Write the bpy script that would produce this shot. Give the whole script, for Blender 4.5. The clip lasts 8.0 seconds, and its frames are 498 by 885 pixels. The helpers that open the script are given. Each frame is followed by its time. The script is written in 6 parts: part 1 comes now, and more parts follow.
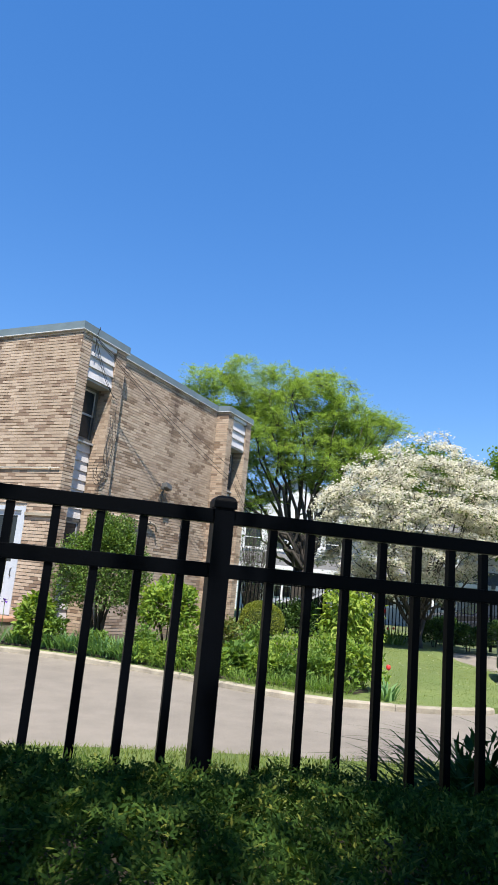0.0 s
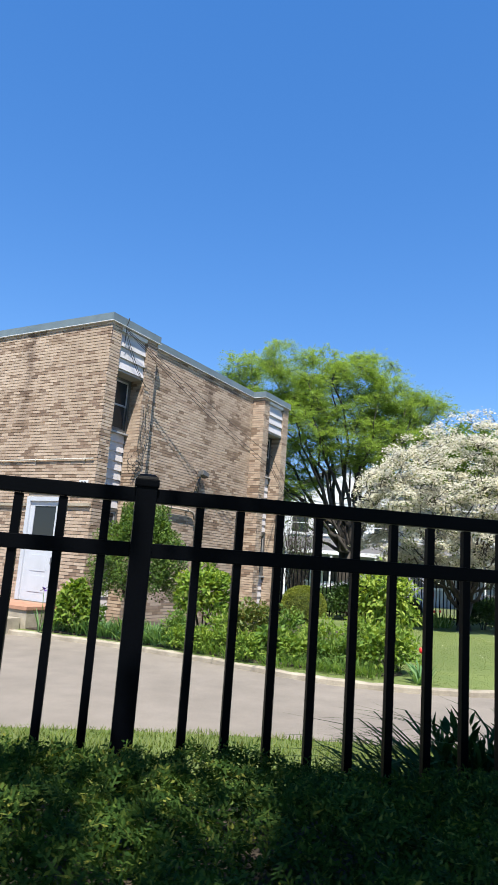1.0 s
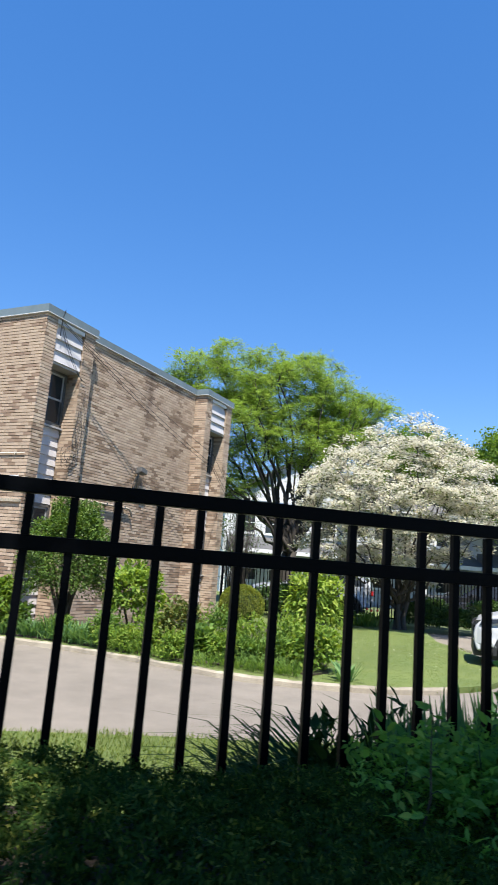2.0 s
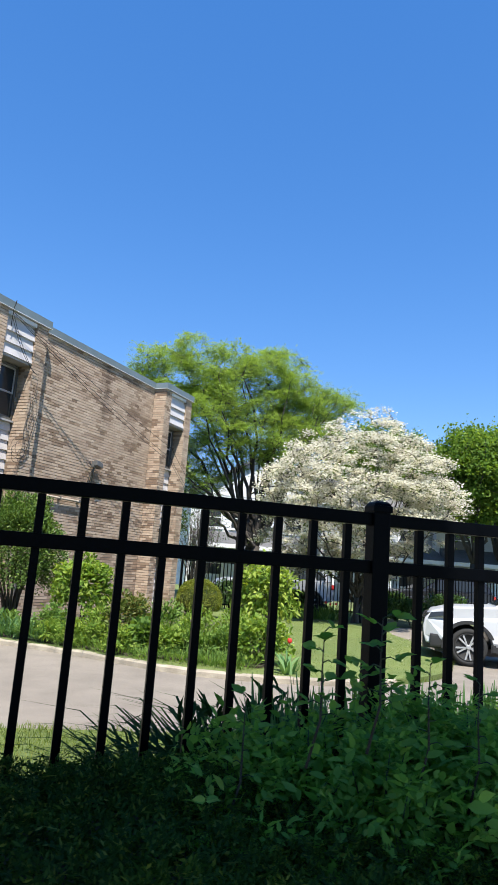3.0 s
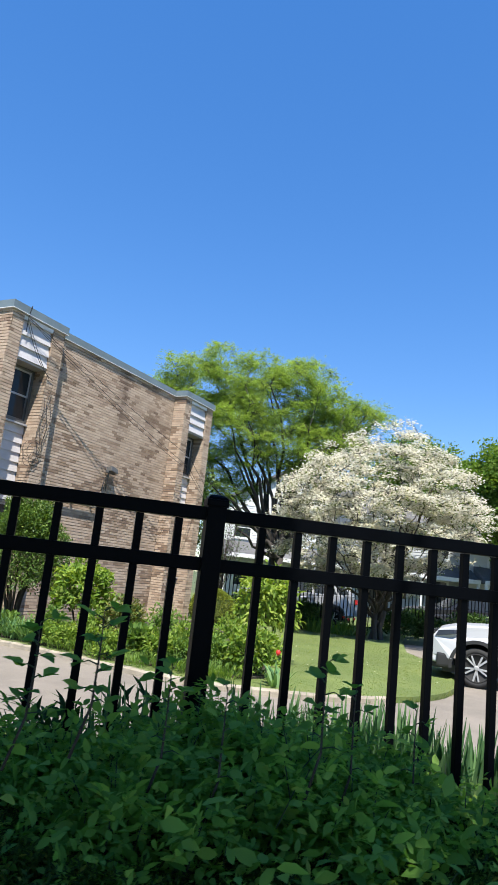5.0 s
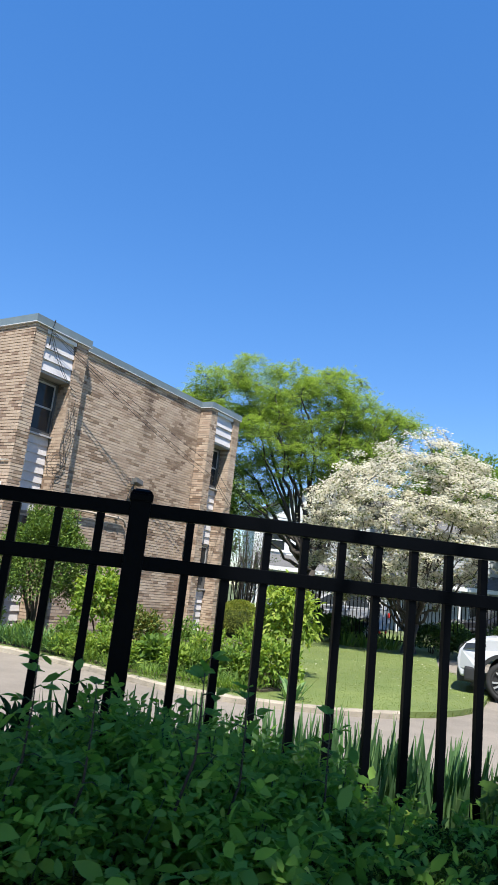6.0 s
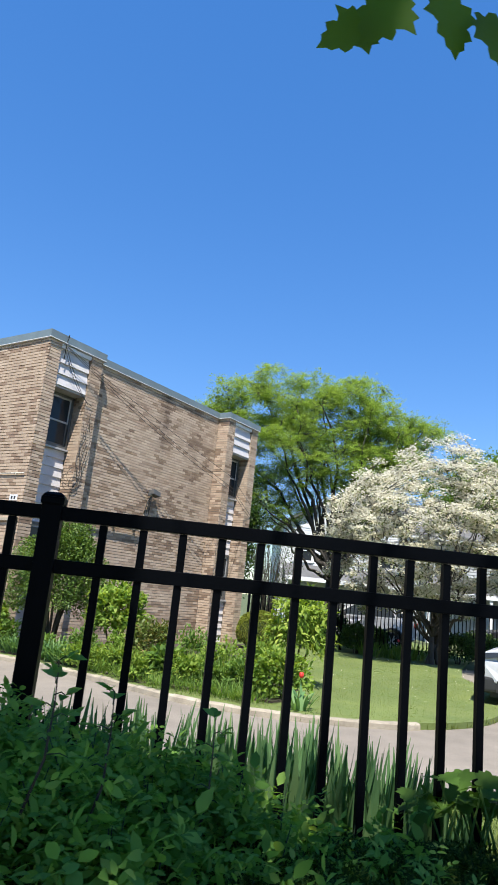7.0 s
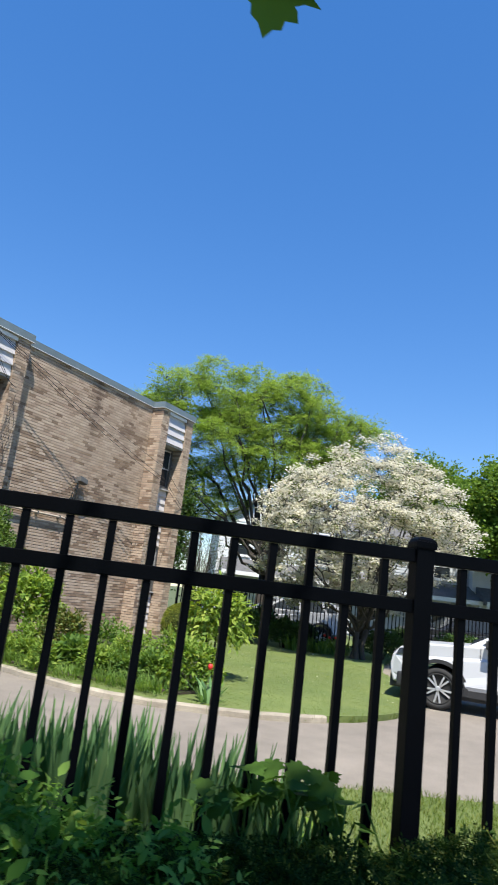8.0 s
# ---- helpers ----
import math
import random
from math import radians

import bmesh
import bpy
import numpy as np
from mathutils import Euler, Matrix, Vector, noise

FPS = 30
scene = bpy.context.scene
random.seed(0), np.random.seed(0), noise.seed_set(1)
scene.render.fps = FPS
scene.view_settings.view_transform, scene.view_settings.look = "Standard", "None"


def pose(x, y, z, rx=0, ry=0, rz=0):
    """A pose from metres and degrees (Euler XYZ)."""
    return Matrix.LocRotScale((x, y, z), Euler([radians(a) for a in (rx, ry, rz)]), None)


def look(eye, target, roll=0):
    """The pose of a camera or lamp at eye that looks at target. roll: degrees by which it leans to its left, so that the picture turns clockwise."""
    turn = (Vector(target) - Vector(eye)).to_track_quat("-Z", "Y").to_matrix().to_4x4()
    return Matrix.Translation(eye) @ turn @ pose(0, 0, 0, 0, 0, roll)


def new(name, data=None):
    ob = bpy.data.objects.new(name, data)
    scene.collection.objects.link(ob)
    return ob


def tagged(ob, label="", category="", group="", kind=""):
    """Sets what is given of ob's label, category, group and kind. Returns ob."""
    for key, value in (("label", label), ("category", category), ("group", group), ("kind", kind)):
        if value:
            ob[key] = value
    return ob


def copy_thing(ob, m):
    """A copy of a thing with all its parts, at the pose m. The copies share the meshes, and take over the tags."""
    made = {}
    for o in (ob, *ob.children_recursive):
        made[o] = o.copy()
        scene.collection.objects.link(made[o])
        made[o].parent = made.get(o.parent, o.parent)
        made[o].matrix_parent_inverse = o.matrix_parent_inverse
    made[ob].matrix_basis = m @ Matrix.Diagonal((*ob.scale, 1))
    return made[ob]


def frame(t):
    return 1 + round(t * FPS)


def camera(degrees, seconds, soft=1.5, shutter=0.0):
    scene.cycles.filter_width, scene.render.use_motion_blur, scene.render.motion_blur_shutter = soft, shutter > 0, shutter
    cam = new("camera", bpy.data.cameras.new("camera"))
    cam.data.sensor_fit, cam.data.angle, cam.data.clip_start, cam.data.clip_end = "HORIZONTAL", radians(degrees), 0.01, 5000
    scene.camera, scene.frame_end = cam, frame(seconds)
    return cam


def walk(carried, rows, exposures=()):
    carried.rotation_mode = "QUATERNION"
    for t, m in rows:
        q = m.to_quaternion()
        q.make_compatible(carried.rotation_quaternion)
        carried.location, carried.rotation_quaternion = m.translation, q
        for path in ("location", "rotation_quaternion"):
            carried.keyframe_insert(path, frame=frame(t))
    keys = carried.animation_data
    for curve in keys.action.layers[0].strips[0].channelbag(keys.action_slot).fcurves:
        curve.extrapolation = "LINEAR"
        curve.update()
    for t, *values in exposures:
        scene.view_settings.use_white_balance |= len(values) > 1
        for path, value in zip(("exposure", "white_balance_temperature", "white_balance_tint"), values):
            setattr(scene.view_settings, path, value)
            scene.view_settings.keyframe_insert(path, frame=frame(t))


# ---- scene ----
cam = camera(41.3, 8.0, shutter=0.25)
PATH = [
    (0, (-0.498, -2.027, 1.437), (0.0, -0.136, 1.853), 5.3),
    (0.5, (-0.301, -2.003, 1.433), (0.138, -0.087, 1.802), 4.3),
    (1, (-0.095, -2.059, 1.445), (0.259, -0.125, 1.81), 4.2),
    (1.2, (-0.028, -2.083, 1.445), (0.318, -0.151, 1.827), 4.0),
    (2.3, (0.377, -2.038, 1.435), (0.94, -0.154, 1.799), 4.5),
    (2.5, (0.45, -2.042, 1.429), (1.039, -0.164, 1.782), 4.4),
    (3, (0.662, -2.117, 1.437), (1.232, -0.235, 1.805), 4.3),
    (3.5, (0.817, -2.134, 1.428), (1.335, -0.241, 1.813), 4.2),
    (4, (1.018, -2.098, 1.435), (1.517, -0.195, 1.793), 5.1),
    (4.5, (1.199, -2.092, 1.426), (1.686, -0.183, 1.769), 5.8),
    (5, (1.392, -2.181, 1.448), (1.831, -0.269, 1.84), 6.3),
    (6.5, (1.976, -2.134, 1.435), (2.236, -0.196, 1.854), 6.1),
    (7, (2.162, -2.182, 1.448), (2.383, -0.244, 1.889), 5.9),
    (7.3, (2.264, -2.168, 1.43), (2.516, -0.24, 1.9), 5.7),
    (7.5, (2.39, -2.144, 1.435), (2.659, -0.219, 1.908), 6.2),
    (8, (2.597, -2.086, 1.442), (2.973, -0.172, 1.885), 7.1),
]
walk(cam, [(t, look(eye, target, roll)) for t, eye, target, roll in PATH],
     [(0, 1.0), (1.2, 1.01), (2.5, 1.06), (6.5, 1.05), (7.2, 1.01), (8.0, 0.93)])

# ---- world, sun, exposure ----
SUN_EL = 61.0
sun_way = Vector((0.174, 0.985, 0)).normalized() * math.cos(radians(SUN_EL)) - Vector((0, 0, math.sin(radians(SUN_EL))))
world = bpy.data.worlds.new("sky_world")
scene.world = world
world.use_nodes = True
wn = world.node_tree
sky = wn.nodes.new("ShaderNodeTexSky")
sky.sky_type, sky.sun_disc = "NISHITA", False
sky.sun_elevation, sky.sun_rotation = radians(SUN_EL), math.atan2(-sun_way.x, -sun_way.y)
sky.air_density, sky.dust_density, sky.ozone_density = 1.0, 0.0, 5.0
wn.nodes["Background"].inputs[1].default_value = 0.185
even = wn.nodes.new("ShaderNodeGamma")
even.inputs["Gamma"].default_value = 0.62
deep = wn.nodes.new("ShaderNodeHueSaturation")
deep.inputs["Saturation"].default_value = 1.6
deep.inputs["Hue"].default_value = 0.513
wn.links.new(sky.outputs[0], even.inputs["Color"])
wn.links.new(even.outputs[0], deep.inputs["Color"])
wn.links.new(deep.outputs[0], wn.nodes["Background"].inputs[0])
sun = new("sun", bpy.data.lights.new("sun", "SUN"))
sun.data.energy, sun.data.angle, sun.data.color = 5.0, radians(0.53), (1.0, 0.95, 0.86)
sun.matrix_world = look(Vector((0, 0, 30)), Vector((0, 0, 30)) + sun_way)


# ---- materials ----
def mat(name, build):
    m = bpy.data.materials.new(name)
    m.use_nodes = True
    nt = m.node_tree
    bsdf = nt.nodes["Principled BSDF"]
    build(nt, bsdf)
    return m


def node(nt, kind, **values):
    n = nt.nodes.new(kind)
    for k, v in values.items():
        n.inputs[k].default_value = v
    return n


def ramp(nt, source, stops):
    r = nt.nodes.new("ShaderNodeValToRGB")
    els = r.color_ramp.elements
    while len(els) < len(stops):
        els.new(0.5)
    for e, (p, c) in zip(els, stops):
        e.position, e.color = p, (*c, 1)
    nt.links.new(source, r.inputs[0])
    return r.outputs[0]


def noise_tex(nt, scale, detail=4.0, rough=0.6, stretch=None, space="Object"):
    tc = nt.nodes.new("ShaderNodeTexCoord")
    n = node(nt, "ShaderNodeTexNoise", Scale=scale, Detail=detail, Roughness=rough)
    vec = tc.outputs[space]
    if stretch:
        mp = nt.nodes.new("ShaderNodeMapping")
        mp.inputs["Scale"].default_value = stretch
        nt.links.new(vec, mp.inputs[0])
        vec = mp.outputs[0]
    nt.links.new(vec, n.inputs["Vector"])
    return n.outputs["Fac"]


def mix(nt, a, b, fac, blend="MIX"):
    m = nt.nodes.new("ShaderNodeMix")
    m.data_type, m.blend_type = "RGBA", blend
    for sock, v in ((m.inputs[0], fac), (m.inputs[6], a), (m.inputs[7], b)):
        if isinstance(v, (int, float)):
            sock.default_value = v
        elif isinstance(v, tuple):
            sock.default_value = (*v, 1)
        else:
            nt.links.new(v, sock)
    return m.outputs[2]


def bump(nt, bsdf, fac, strength, distance=0.01):
    b = node(nt, "ShaderNodeBump", Strength=strength, Distance=distance)
    nt.links.new(fac, b.inputs["Height"])
    nt.links.new(b.outputs[0], bsdf.inputs["Normal"])


def painted(name, colour, rough=0.5, metal=0.0, vary=0.15, scale=6.0, grain=60.0, relief=0.15, fleck=0.5):
    def build(nt, bsdf):
        dark = tuple(c * (1 - vary) for c in colour)
        lite = tuple(min(1, c * (1 + vary)) for c in colour)
        big = ramp(nt, noise_tex(nt, scale), [(0.3, dark), (0.7, lite)])
        fine = noise_tex(nt, grain)
        col = mix(nt, big, ramp(nt, fine, [(0.3, (0.75, 0.75, 0.75)), (0.7, (1, 1, 1))]), fleck, "MULTIPLY")
        nt.links.new(col, bsdf.inputs["Base Color"])
        bsdf.inputs["Roughness"].default_value, bsdf.inputs["Metallic"].default_value = rough, metal
        bump(nt, bsdf, fine, relief, 0.003)
    return mat(name, build)


def brick_material(name, per_object, dark=False):
    def build(nt, bsdf):
        if per_object:
            rnd = nt.nodes.new("ShaderNodeObjectInfo").outputs["Random"]
        else:
            rnd = nt.nodes.new("ShaderNodeNewGeometry").outputs["Random Per Island"]
        stops = [(0.0, (0.32, 0.242, 0.184)), (0.15, (0.40, 0.317, 0.245)), (0.5, (0.46, 0.371, 0.291)), (0.85, (0.515, 0.42, 0.332)), (1.0, (0.385, 0.29, 0.222))]
        if per_object:
            stops = [(0.0, (0.25, 0.18, 0.135)), (0.2, (0.30, 0.22, 0.165)), (0.24, (0.39, 0.31, 0.24)), (0.6, (0.44, 0.355, 0.275)), (1.0, (0.48, 0.39, 0.305))]
        if dark:
            stops = [(0.0, (0.20, 0.14, 0.102)), (0.5, (0.26, 0.19, 0.138)), (1.0, (0.33, 0.25, 0.185))]
        col = ramp(nt, rnd, stops)
        fine = noise_tex(nt, 45, 6, 0.7)
        col = mix(nt, col, ramp(nt, fine, [(0.25, (0.62, 0.6, 0.58)), (0.75, (1.1, 1.08, 1.05))]), 0.7, "MULTIPLY")
        streak = noise_tex(nt, 1.0, 5, 0.6, (1.1, 1.1, 0.16))
        col = mix(nt, col, ramp(nt, streak, [(0.36, (0.78, 0.75, 0.74)), (0.5, (1, 1, 1))]), 0.45, "MULTIPLY")
        # two old damp streaks below the roof edge, each with its own ragged outline
        tc = nt.nodes.new("ShaderNodeTexCoord")
        sep = nt.nodes.new("ShaderNodeSeparateXYZ")
        nt.links.new(tc.outputs["Object"], sep.inputs[0])
        for axis, mid, wide in (("X", 4.15, 0.26), ("Y", 2.35, 0.2)):
            gap = node(nt, "ShaderNodeMath")
            gap.operation = "SUBTRACT"
            nt.links.new(sep.outputs[axis], gap.inputs[0])
            gap.inputs[1].default_value = mid
            wob = node(nt, "ShaderNodeMath")
            wob.operation = "MULTIPLY_ADD"
            nt.links.new(noise_tex(nt, 1.6, 5, 0.7), wob.inputs[0])
            wob.inputs[1].default_value = 0.5
            nt.links.new(gap.outputs[0], wob.inputs[2])
            off = node(nt, "ShaderNodeMath")
            off.operation = "SUBTRACT"
            nt.links.new(wob.outputs[0], off.inputs[0])
            off.inputs[1].default_value = 0.25
            away = node(nt, "ShaderNodeMath")
            away.operation = "ABSOLUTE"
            nt.links.new(off.outputs[0], away.inputs[0])
            side = ramp(nt, away.outputs[0], [(0.0, (1, 1, 1)), (wide, (0, 0, 0))])
            high = node(nt, "ShaderNodeMapRange")
            nt.links.new(sep.outputs["Z"], high.inputs[0])
            high.inputs[1].default_value, high.inputs[2].default_value = 3.6, 5.6
            both = node(nt, "ShaderNodeMath")
            both.operation = "MULTIPLY"
            nt.links.new(side, both.inputs[0])
            nt.links.new(high.outputs[0], both.inputs[1])
            less = node(nt, "ShaderNodeMath")
            less.operation = "MULTIPLY"
            nt.links.new(both.outputs[0], less.inputs[0])
            less.inputs[1].default_value = 0.8
            col = mix(nt, col, mix(nt, col, (0.45, 0.42, 0.42), 1.0, "MULTIPLY"), less.outputs[0])
        patch = noise_tex(nt, 0.55, 3)
        col = mix(nt, col, ramp(nt, patch, [(0.35, (0.88, 0.82, 0.78)), (0.6, (1.04, 1.02, 1.0))]), 0.7, "MULTIPLY")
        nt.links.new(col, bsdf.inputs["Base Color"])
        bsdf.inputs["Roughness"].default_value = 0.9
        bump(nt, bsdf, fine, 0.5, 0.004)
    return mat(name, build)


def leaf_material(name, stops, trans=0.4, rough=0.45, tint=(1.3, 1.25, 0.5), spec=0.3):
    """Leaves: colour varies leaf by leaf and across the plant, and light passes through."""
    def build(nt, bsdf):
        rnd = nt.nodes.new("ShaderNodeNewGeometry").outputs["Random Per Island"]
        col = ramp(nt, rnd, stops)
        col = mix(nt, col, ramp(nt, noise_tex(nt, 1.7, 3), [(0.3, (0.7, 0.72, 0.7)), (0.7, (1.1, 1.08, 1.0))]), 0.8, "MULTIPLY")
        nt.links.new(col, bsdf.inputs["Base Color"])
        bsdf.inputs["Roughness"].default_value = rough
        bsdf.inputs["Specular IOR Level"].default_value = spec
        tr = nt.nodes.new("ShaderNodeBsdfTranslucent")
        nt.links.new(mix(nt, col, tint, 1.0, "MULTIPLY"), tr.inputs[0])
        ms = nt.nodes.new("ShaderNodeMixShader")
        ms.inputs[0].default_value = trans
        nt.links.new(bsdf.outputs[0], ms.inputs[1])
        nt.links.new(tr.outputs[0], ms.inputs[2])
        nt.links.new(ms.outputs[0], nt.nodes["Material Output"].inputs[0])
    return mat(name, build)


def ground_material(name, stops, scale, rough=0.95, relief=0.5, fine_scale=90.0, big=0.5):
    def build(nt, bsdf):
        col = ramp(nt, noise_tex(nt, scale, 6, 0.65), stops)
        fine = noise_tex(nt, fine_scale, 4, 0.7)
        col = mix(nt, col, ramp(nt, fine, [(0.25, (0.6, 0.6, 0.6)), (0.75, (1.15, 1.15, 1.15))]), 0.6, "MULTIPLY")
        col = mix(nt, col, ramp(nt, noise_tex(nt, big, 4), [(0.35, (0.85, 0.85, 0.85)), (0.65, (1.08, 1.08, 1.08))]), 0.8, "MULTIPLY")
        nt.links.new(col, bsdf.inputs["Base Color"])
        bsdf.inputs["Roughness"].default_value = rough
        bump(nt, bsdf, fine, relief, 0.01)
    return mat(name, build)


def glass_material(name, tint=(0.02, 0.025, 0.03)):
    def build(nt, bsdf):
        bsdf.inputs["Base Color"].default_value = (*tint, 1)
        bsdf.inputs["Roughness"].default_value = 0.06
        bsdf.inputs["Specular IOR Level"].default_value = 0.25
        bump(nt, bsdf, noise_tex(nt, 1.5, 2), 0.05, 0.02)
    return mat(name, build)


def bark_material(name, a, b):
    def build(nt, bsdf):
        f = noise_tex(nt, 9, 6, 0.7, (1, 1, 0.25))
        nt.links.new(ramp(nt, f, [(0.3, a), (0.7, b)]), bsdf.inputs["Base Color"])
        bsdf.inputs["Roughness"].default_value = 0.9
        bump(nt, bsdf, f, 0.7, 0.02)
    return mat(name, build)


M = {}
M["black_metal"] = painted("black_powder_coat", (0.0010, 0.0014, 0.0024), 0.45, 0.0, 0.3, 3.0, 120.0, 0.2)
M["black_metal"].node_tree.nodes["Principled BSDF"].inputs["Specular IOR Level"].default_value = 0.05
M["brick"] = brick_material("tan_brick", True)
M["bricks"] = brick_material("tan_brick_joined", False)
M["dark_bricks"] = brick_material("brown_brick_joined", False, True)
M["mortar"] = painted("mortar", (0.29, 0.25, 0.205), 0.95, 0, 0.2, 4, 90, 0.4)
M["coping"] = painted("blue_grey_metal", (0.15, 0.195, 0.215), 0.5, 0.1, 0.12, 2, 40, 0.05)
M["white"] = painted("white_paint", (0.64, 0.65, 0.67), 0.55, 0, 0.05, 3, 50, 0.1)
M["door_paint"] = painted("pale_door_paint", (0.47, 0.50, 0.55), 0.5, 0, 0.05, 3, 50, 0.1)
M["siding"] = painted("white_siding", (0.52, 0.50, 0.51), 0.6, 0, 0.08, 3, 30, 0.1)
M["soffit"] = painted("grey_underside", (0.35, 0.34, 0.33), 0.8, 0, 0.1)
M["glass"] = glass_material("dark_window_glass")
M["frame"] = painted("pale_window_frame", (0.34, 0.34, 0.35), 0.5, 0, 0.08)
M["concrete"] = ground_material("kerb_concrete", [(0.3, (0.25, 0.215, 0.165)), (0.7, (0.42, 0.37, 0.285))], 4.0, 0.9, 0.5, 70)
M["asphalt"] = ground_material("worn_asphalt", [(0.3, (0.185, 0.16, 0.13)), (0.7, (0.24, 0.208, 0.171))], 2.2, 0.92, 0.35, 150, 0.35)
M["grass_soil"] = ground_material("lawn", [(0.3, (0.085, 0.125, 0.028)), (0.7, (0.148, 0.185, 0.048))], 0.7, 0.95, 0.6, 60, 0.6)
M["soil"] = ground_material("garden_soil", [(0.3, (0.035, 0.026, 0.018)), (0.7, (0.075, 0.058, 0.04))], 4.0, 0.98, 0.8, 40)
M["earth"] = ground_material("far_ground", [(0.3, (0.06, 0.085, 0.03)), (0.7, (0.11, 0.13, 0.05))], 0.4, 0.95, 0.4, 20)
M["terracotta"] = painted("brick_step", (0.36, 0.19, 0.12), 0.9, 0, 0.2, 8, 60, 0.4)
M["wire"] = painted("black_cable", (0.02, 0.02, 0.02), 0.6)
M["grey_metal"] = painted("grey_metal", (0.11, 0.11, 0.108), 0.5, 0.3, 0.15)
M["tan_paint"] = painted("tan_painted_pipe", (0.36, 0.30, 0.235), 0.7, 0.0, 0.15)
M["pale_metal"] = painted("pale_conduit", (0.50, 0.47, 0.41), 0.6, 0.0, 0.15)


# ---- building blocks ----
def link_mesh(name, bm, material):
    me = bpy.data.meshes.new(name)
    bm.to_mesh(me)
    bm.free()
    for m in material if isinstance(material, (list, tuple)) else [material]:
        me.materials.append(m)
    return new(name, me)


def part(name, bm, material, parent, label=""):
    ob = link_mesh(name, bm, material)
    ob.parent = parent
    if label:
        ob["label"] = label
    return ob


def thing(name, label, category, m=None, group="", kind=""):
    ob = new(name)
    ob.empty_display_size = 0.2
    ob.matrix_world = m if m is not None else Matrix()
    return tagged(ob, label, category, group, kind)


def box(bm, x0, x1, y0, y1, z0, z1, bevel=0.0, rot=None):
    r = bmesh.ops.create_cube(bm, size=1.0, matrix=Matrix.LocRotScale(((x0 + x1) / 2, (y0 + y1) / 2, (z0 + z1) / 2), None,
                                                                    (x1 - x0, y1 - y0, z1 - z0)))
    if rot is not None:
        bmesh.ops.transform(bm, matrix=rot, verts=r["verts"])
    if bevel:
        edges = list({e for v in r["verts"] for e in v.link_edges})
        bmesh.ops.bevel(bm, geom=edges, offset=bevel, segments=2, affect="EDGES", profile=0.7)
    return bm


def tube(bm, points, radii, sides=8):
    """A tapered tube along points."""
    rings, pts = [], [Vector(p) for p in points]
    side = None
    for i, p in enumerate(pts):
        way = (pts[min(i + 1, len(pts) - 1)] - pts[max(i - 1, 0)]).normalized()
        if side is None:
            side = way.orthogonal().normalized()
        side = (side - way * side.dot(way))
        side = side.normalized() if side.length > 1e-5 else way.orthogonal().normalized()
        up = way.cross(side)
        r = radii[i] if isinstance(radii, (list, tuple)) else radii
        rings.append([bm.verts.new(p + (side * math.cos(a) + up * math.sin(a)) * r) for a in (2 * math.pi * k / sides for k in range(sides))])
    for a, b in zip(rings, rings[1:]):
        for k in range(sides):
            f = bm.faces.new((a[k], a[(k + 1) % sides], b[(k + 1) % sides], b[k]))
            f.smooth = True
    bm.faces.new(rings[0][::-1])
    bm.faces.new(rings[-1])
    return bm


def lathe(bm, profile, sides=24, m=None):
    """A turned shape about z from (radius, height) pairs."""
    rings = []
    for r, z in profile:
        rings.append([bm.verts.new((m or Matrix()) @ Vector((r * math.cos(a), r * math.sin(a), z))) for a in (2 * math.pi * k / sides for k in range(sides))])
    for a, b in zip(rings, rings[1:]):
        for k in range(sides):
            bm.faces.new((a[k], a[(k + 1) % sides], b[(k + 1) % sides], b[k])).smooth = True
    bm.faces.new(rings[0][::-1])
    bm.faces.new(rings[-1])
    return bm


def sheet(name, outline, z, material, thick=0.0):
    """A flat sheet (or slab that goes thick down) from an outline."""
    bm = bmesh.new()
    f = bm.faces.new([bm.verts.new((x, y, z)) for x, y in outline])
    if f.normal.z < 0 or f.calc_area() and (f.normal_update() or f.normal.z < 0):
        f.normal_flip()
    if thick:
        r = bmesh.ops.extrude_face_region(bm, geom=[f])
        bmesh.ops.translate(bm, vec=(0, 0, -thick), verts=[v for v in r["geom"] if isinstance(v, bmesh.types.BMVert)])
        bmesh.ops.recalc_face_normals(bm, faces=bm.faces)
    bmesh.ops.triangulate(bm, faces=[g for g in bm.faces if len(g.verts) > 4])
    return link_mesh(name, bm, material)


# ---- ground, drive, kerb, lawn ----
def kerb_y(x):
    """The line of the kerb: it comes from the door, bends and runs along the drive."""
    xs = (-9.0, -2.0, -1.17, 0.06, 0.81, 1.5, 2.06, 2.5, 3.1, 3.75, 4.4, 5.1, 5.9, 6.8, 7.6, 8.3, 9.5)
    ys = (15.2, 11.0, 10.55, 9.85, 9.22, 8.6, 7.95, 7.42, 6.98, 6.76, 6.62, 6.58, 6.75, 7.15, 7.9, 9.0, 11.0)
    return float(np.interp(x, xs, ys))


def smooth_kerb(x):
    return sum(kerb_y(x + d) for d in (-0.5, -0.25, 0, 0.25, 0.5)) / 5


kx = [-9 + 0.3 * i for i in range(60)]
kerb_line = [(x, smooth_kerb(x)) for x in kx] + [(9.6, 13.5), (11.0, 16.5)]
ROAD_Z = -0.085
ground = sheet("ground", [(-400, -400), (400, -400), (400, 600), (-400, 600)], ROAD_Z - 0.02, M["earth"])
tagged(ground, "grassy ground reaching to the horizon", "ground", kind="structure")
road_out = [(-30, 3.9), (-6, 4.15), (0, 4.2), (1.2, 4.1), (3.0, 3.85), (5.0, 3.65), (8.0, 3.3), (30, 1.5), (30, 14), (11.5, 16.8)]
road = sheet("driveway", road_out + kerb_line[::-1] + [(-30, 27)], ROAD_Z, M["asphalt"])
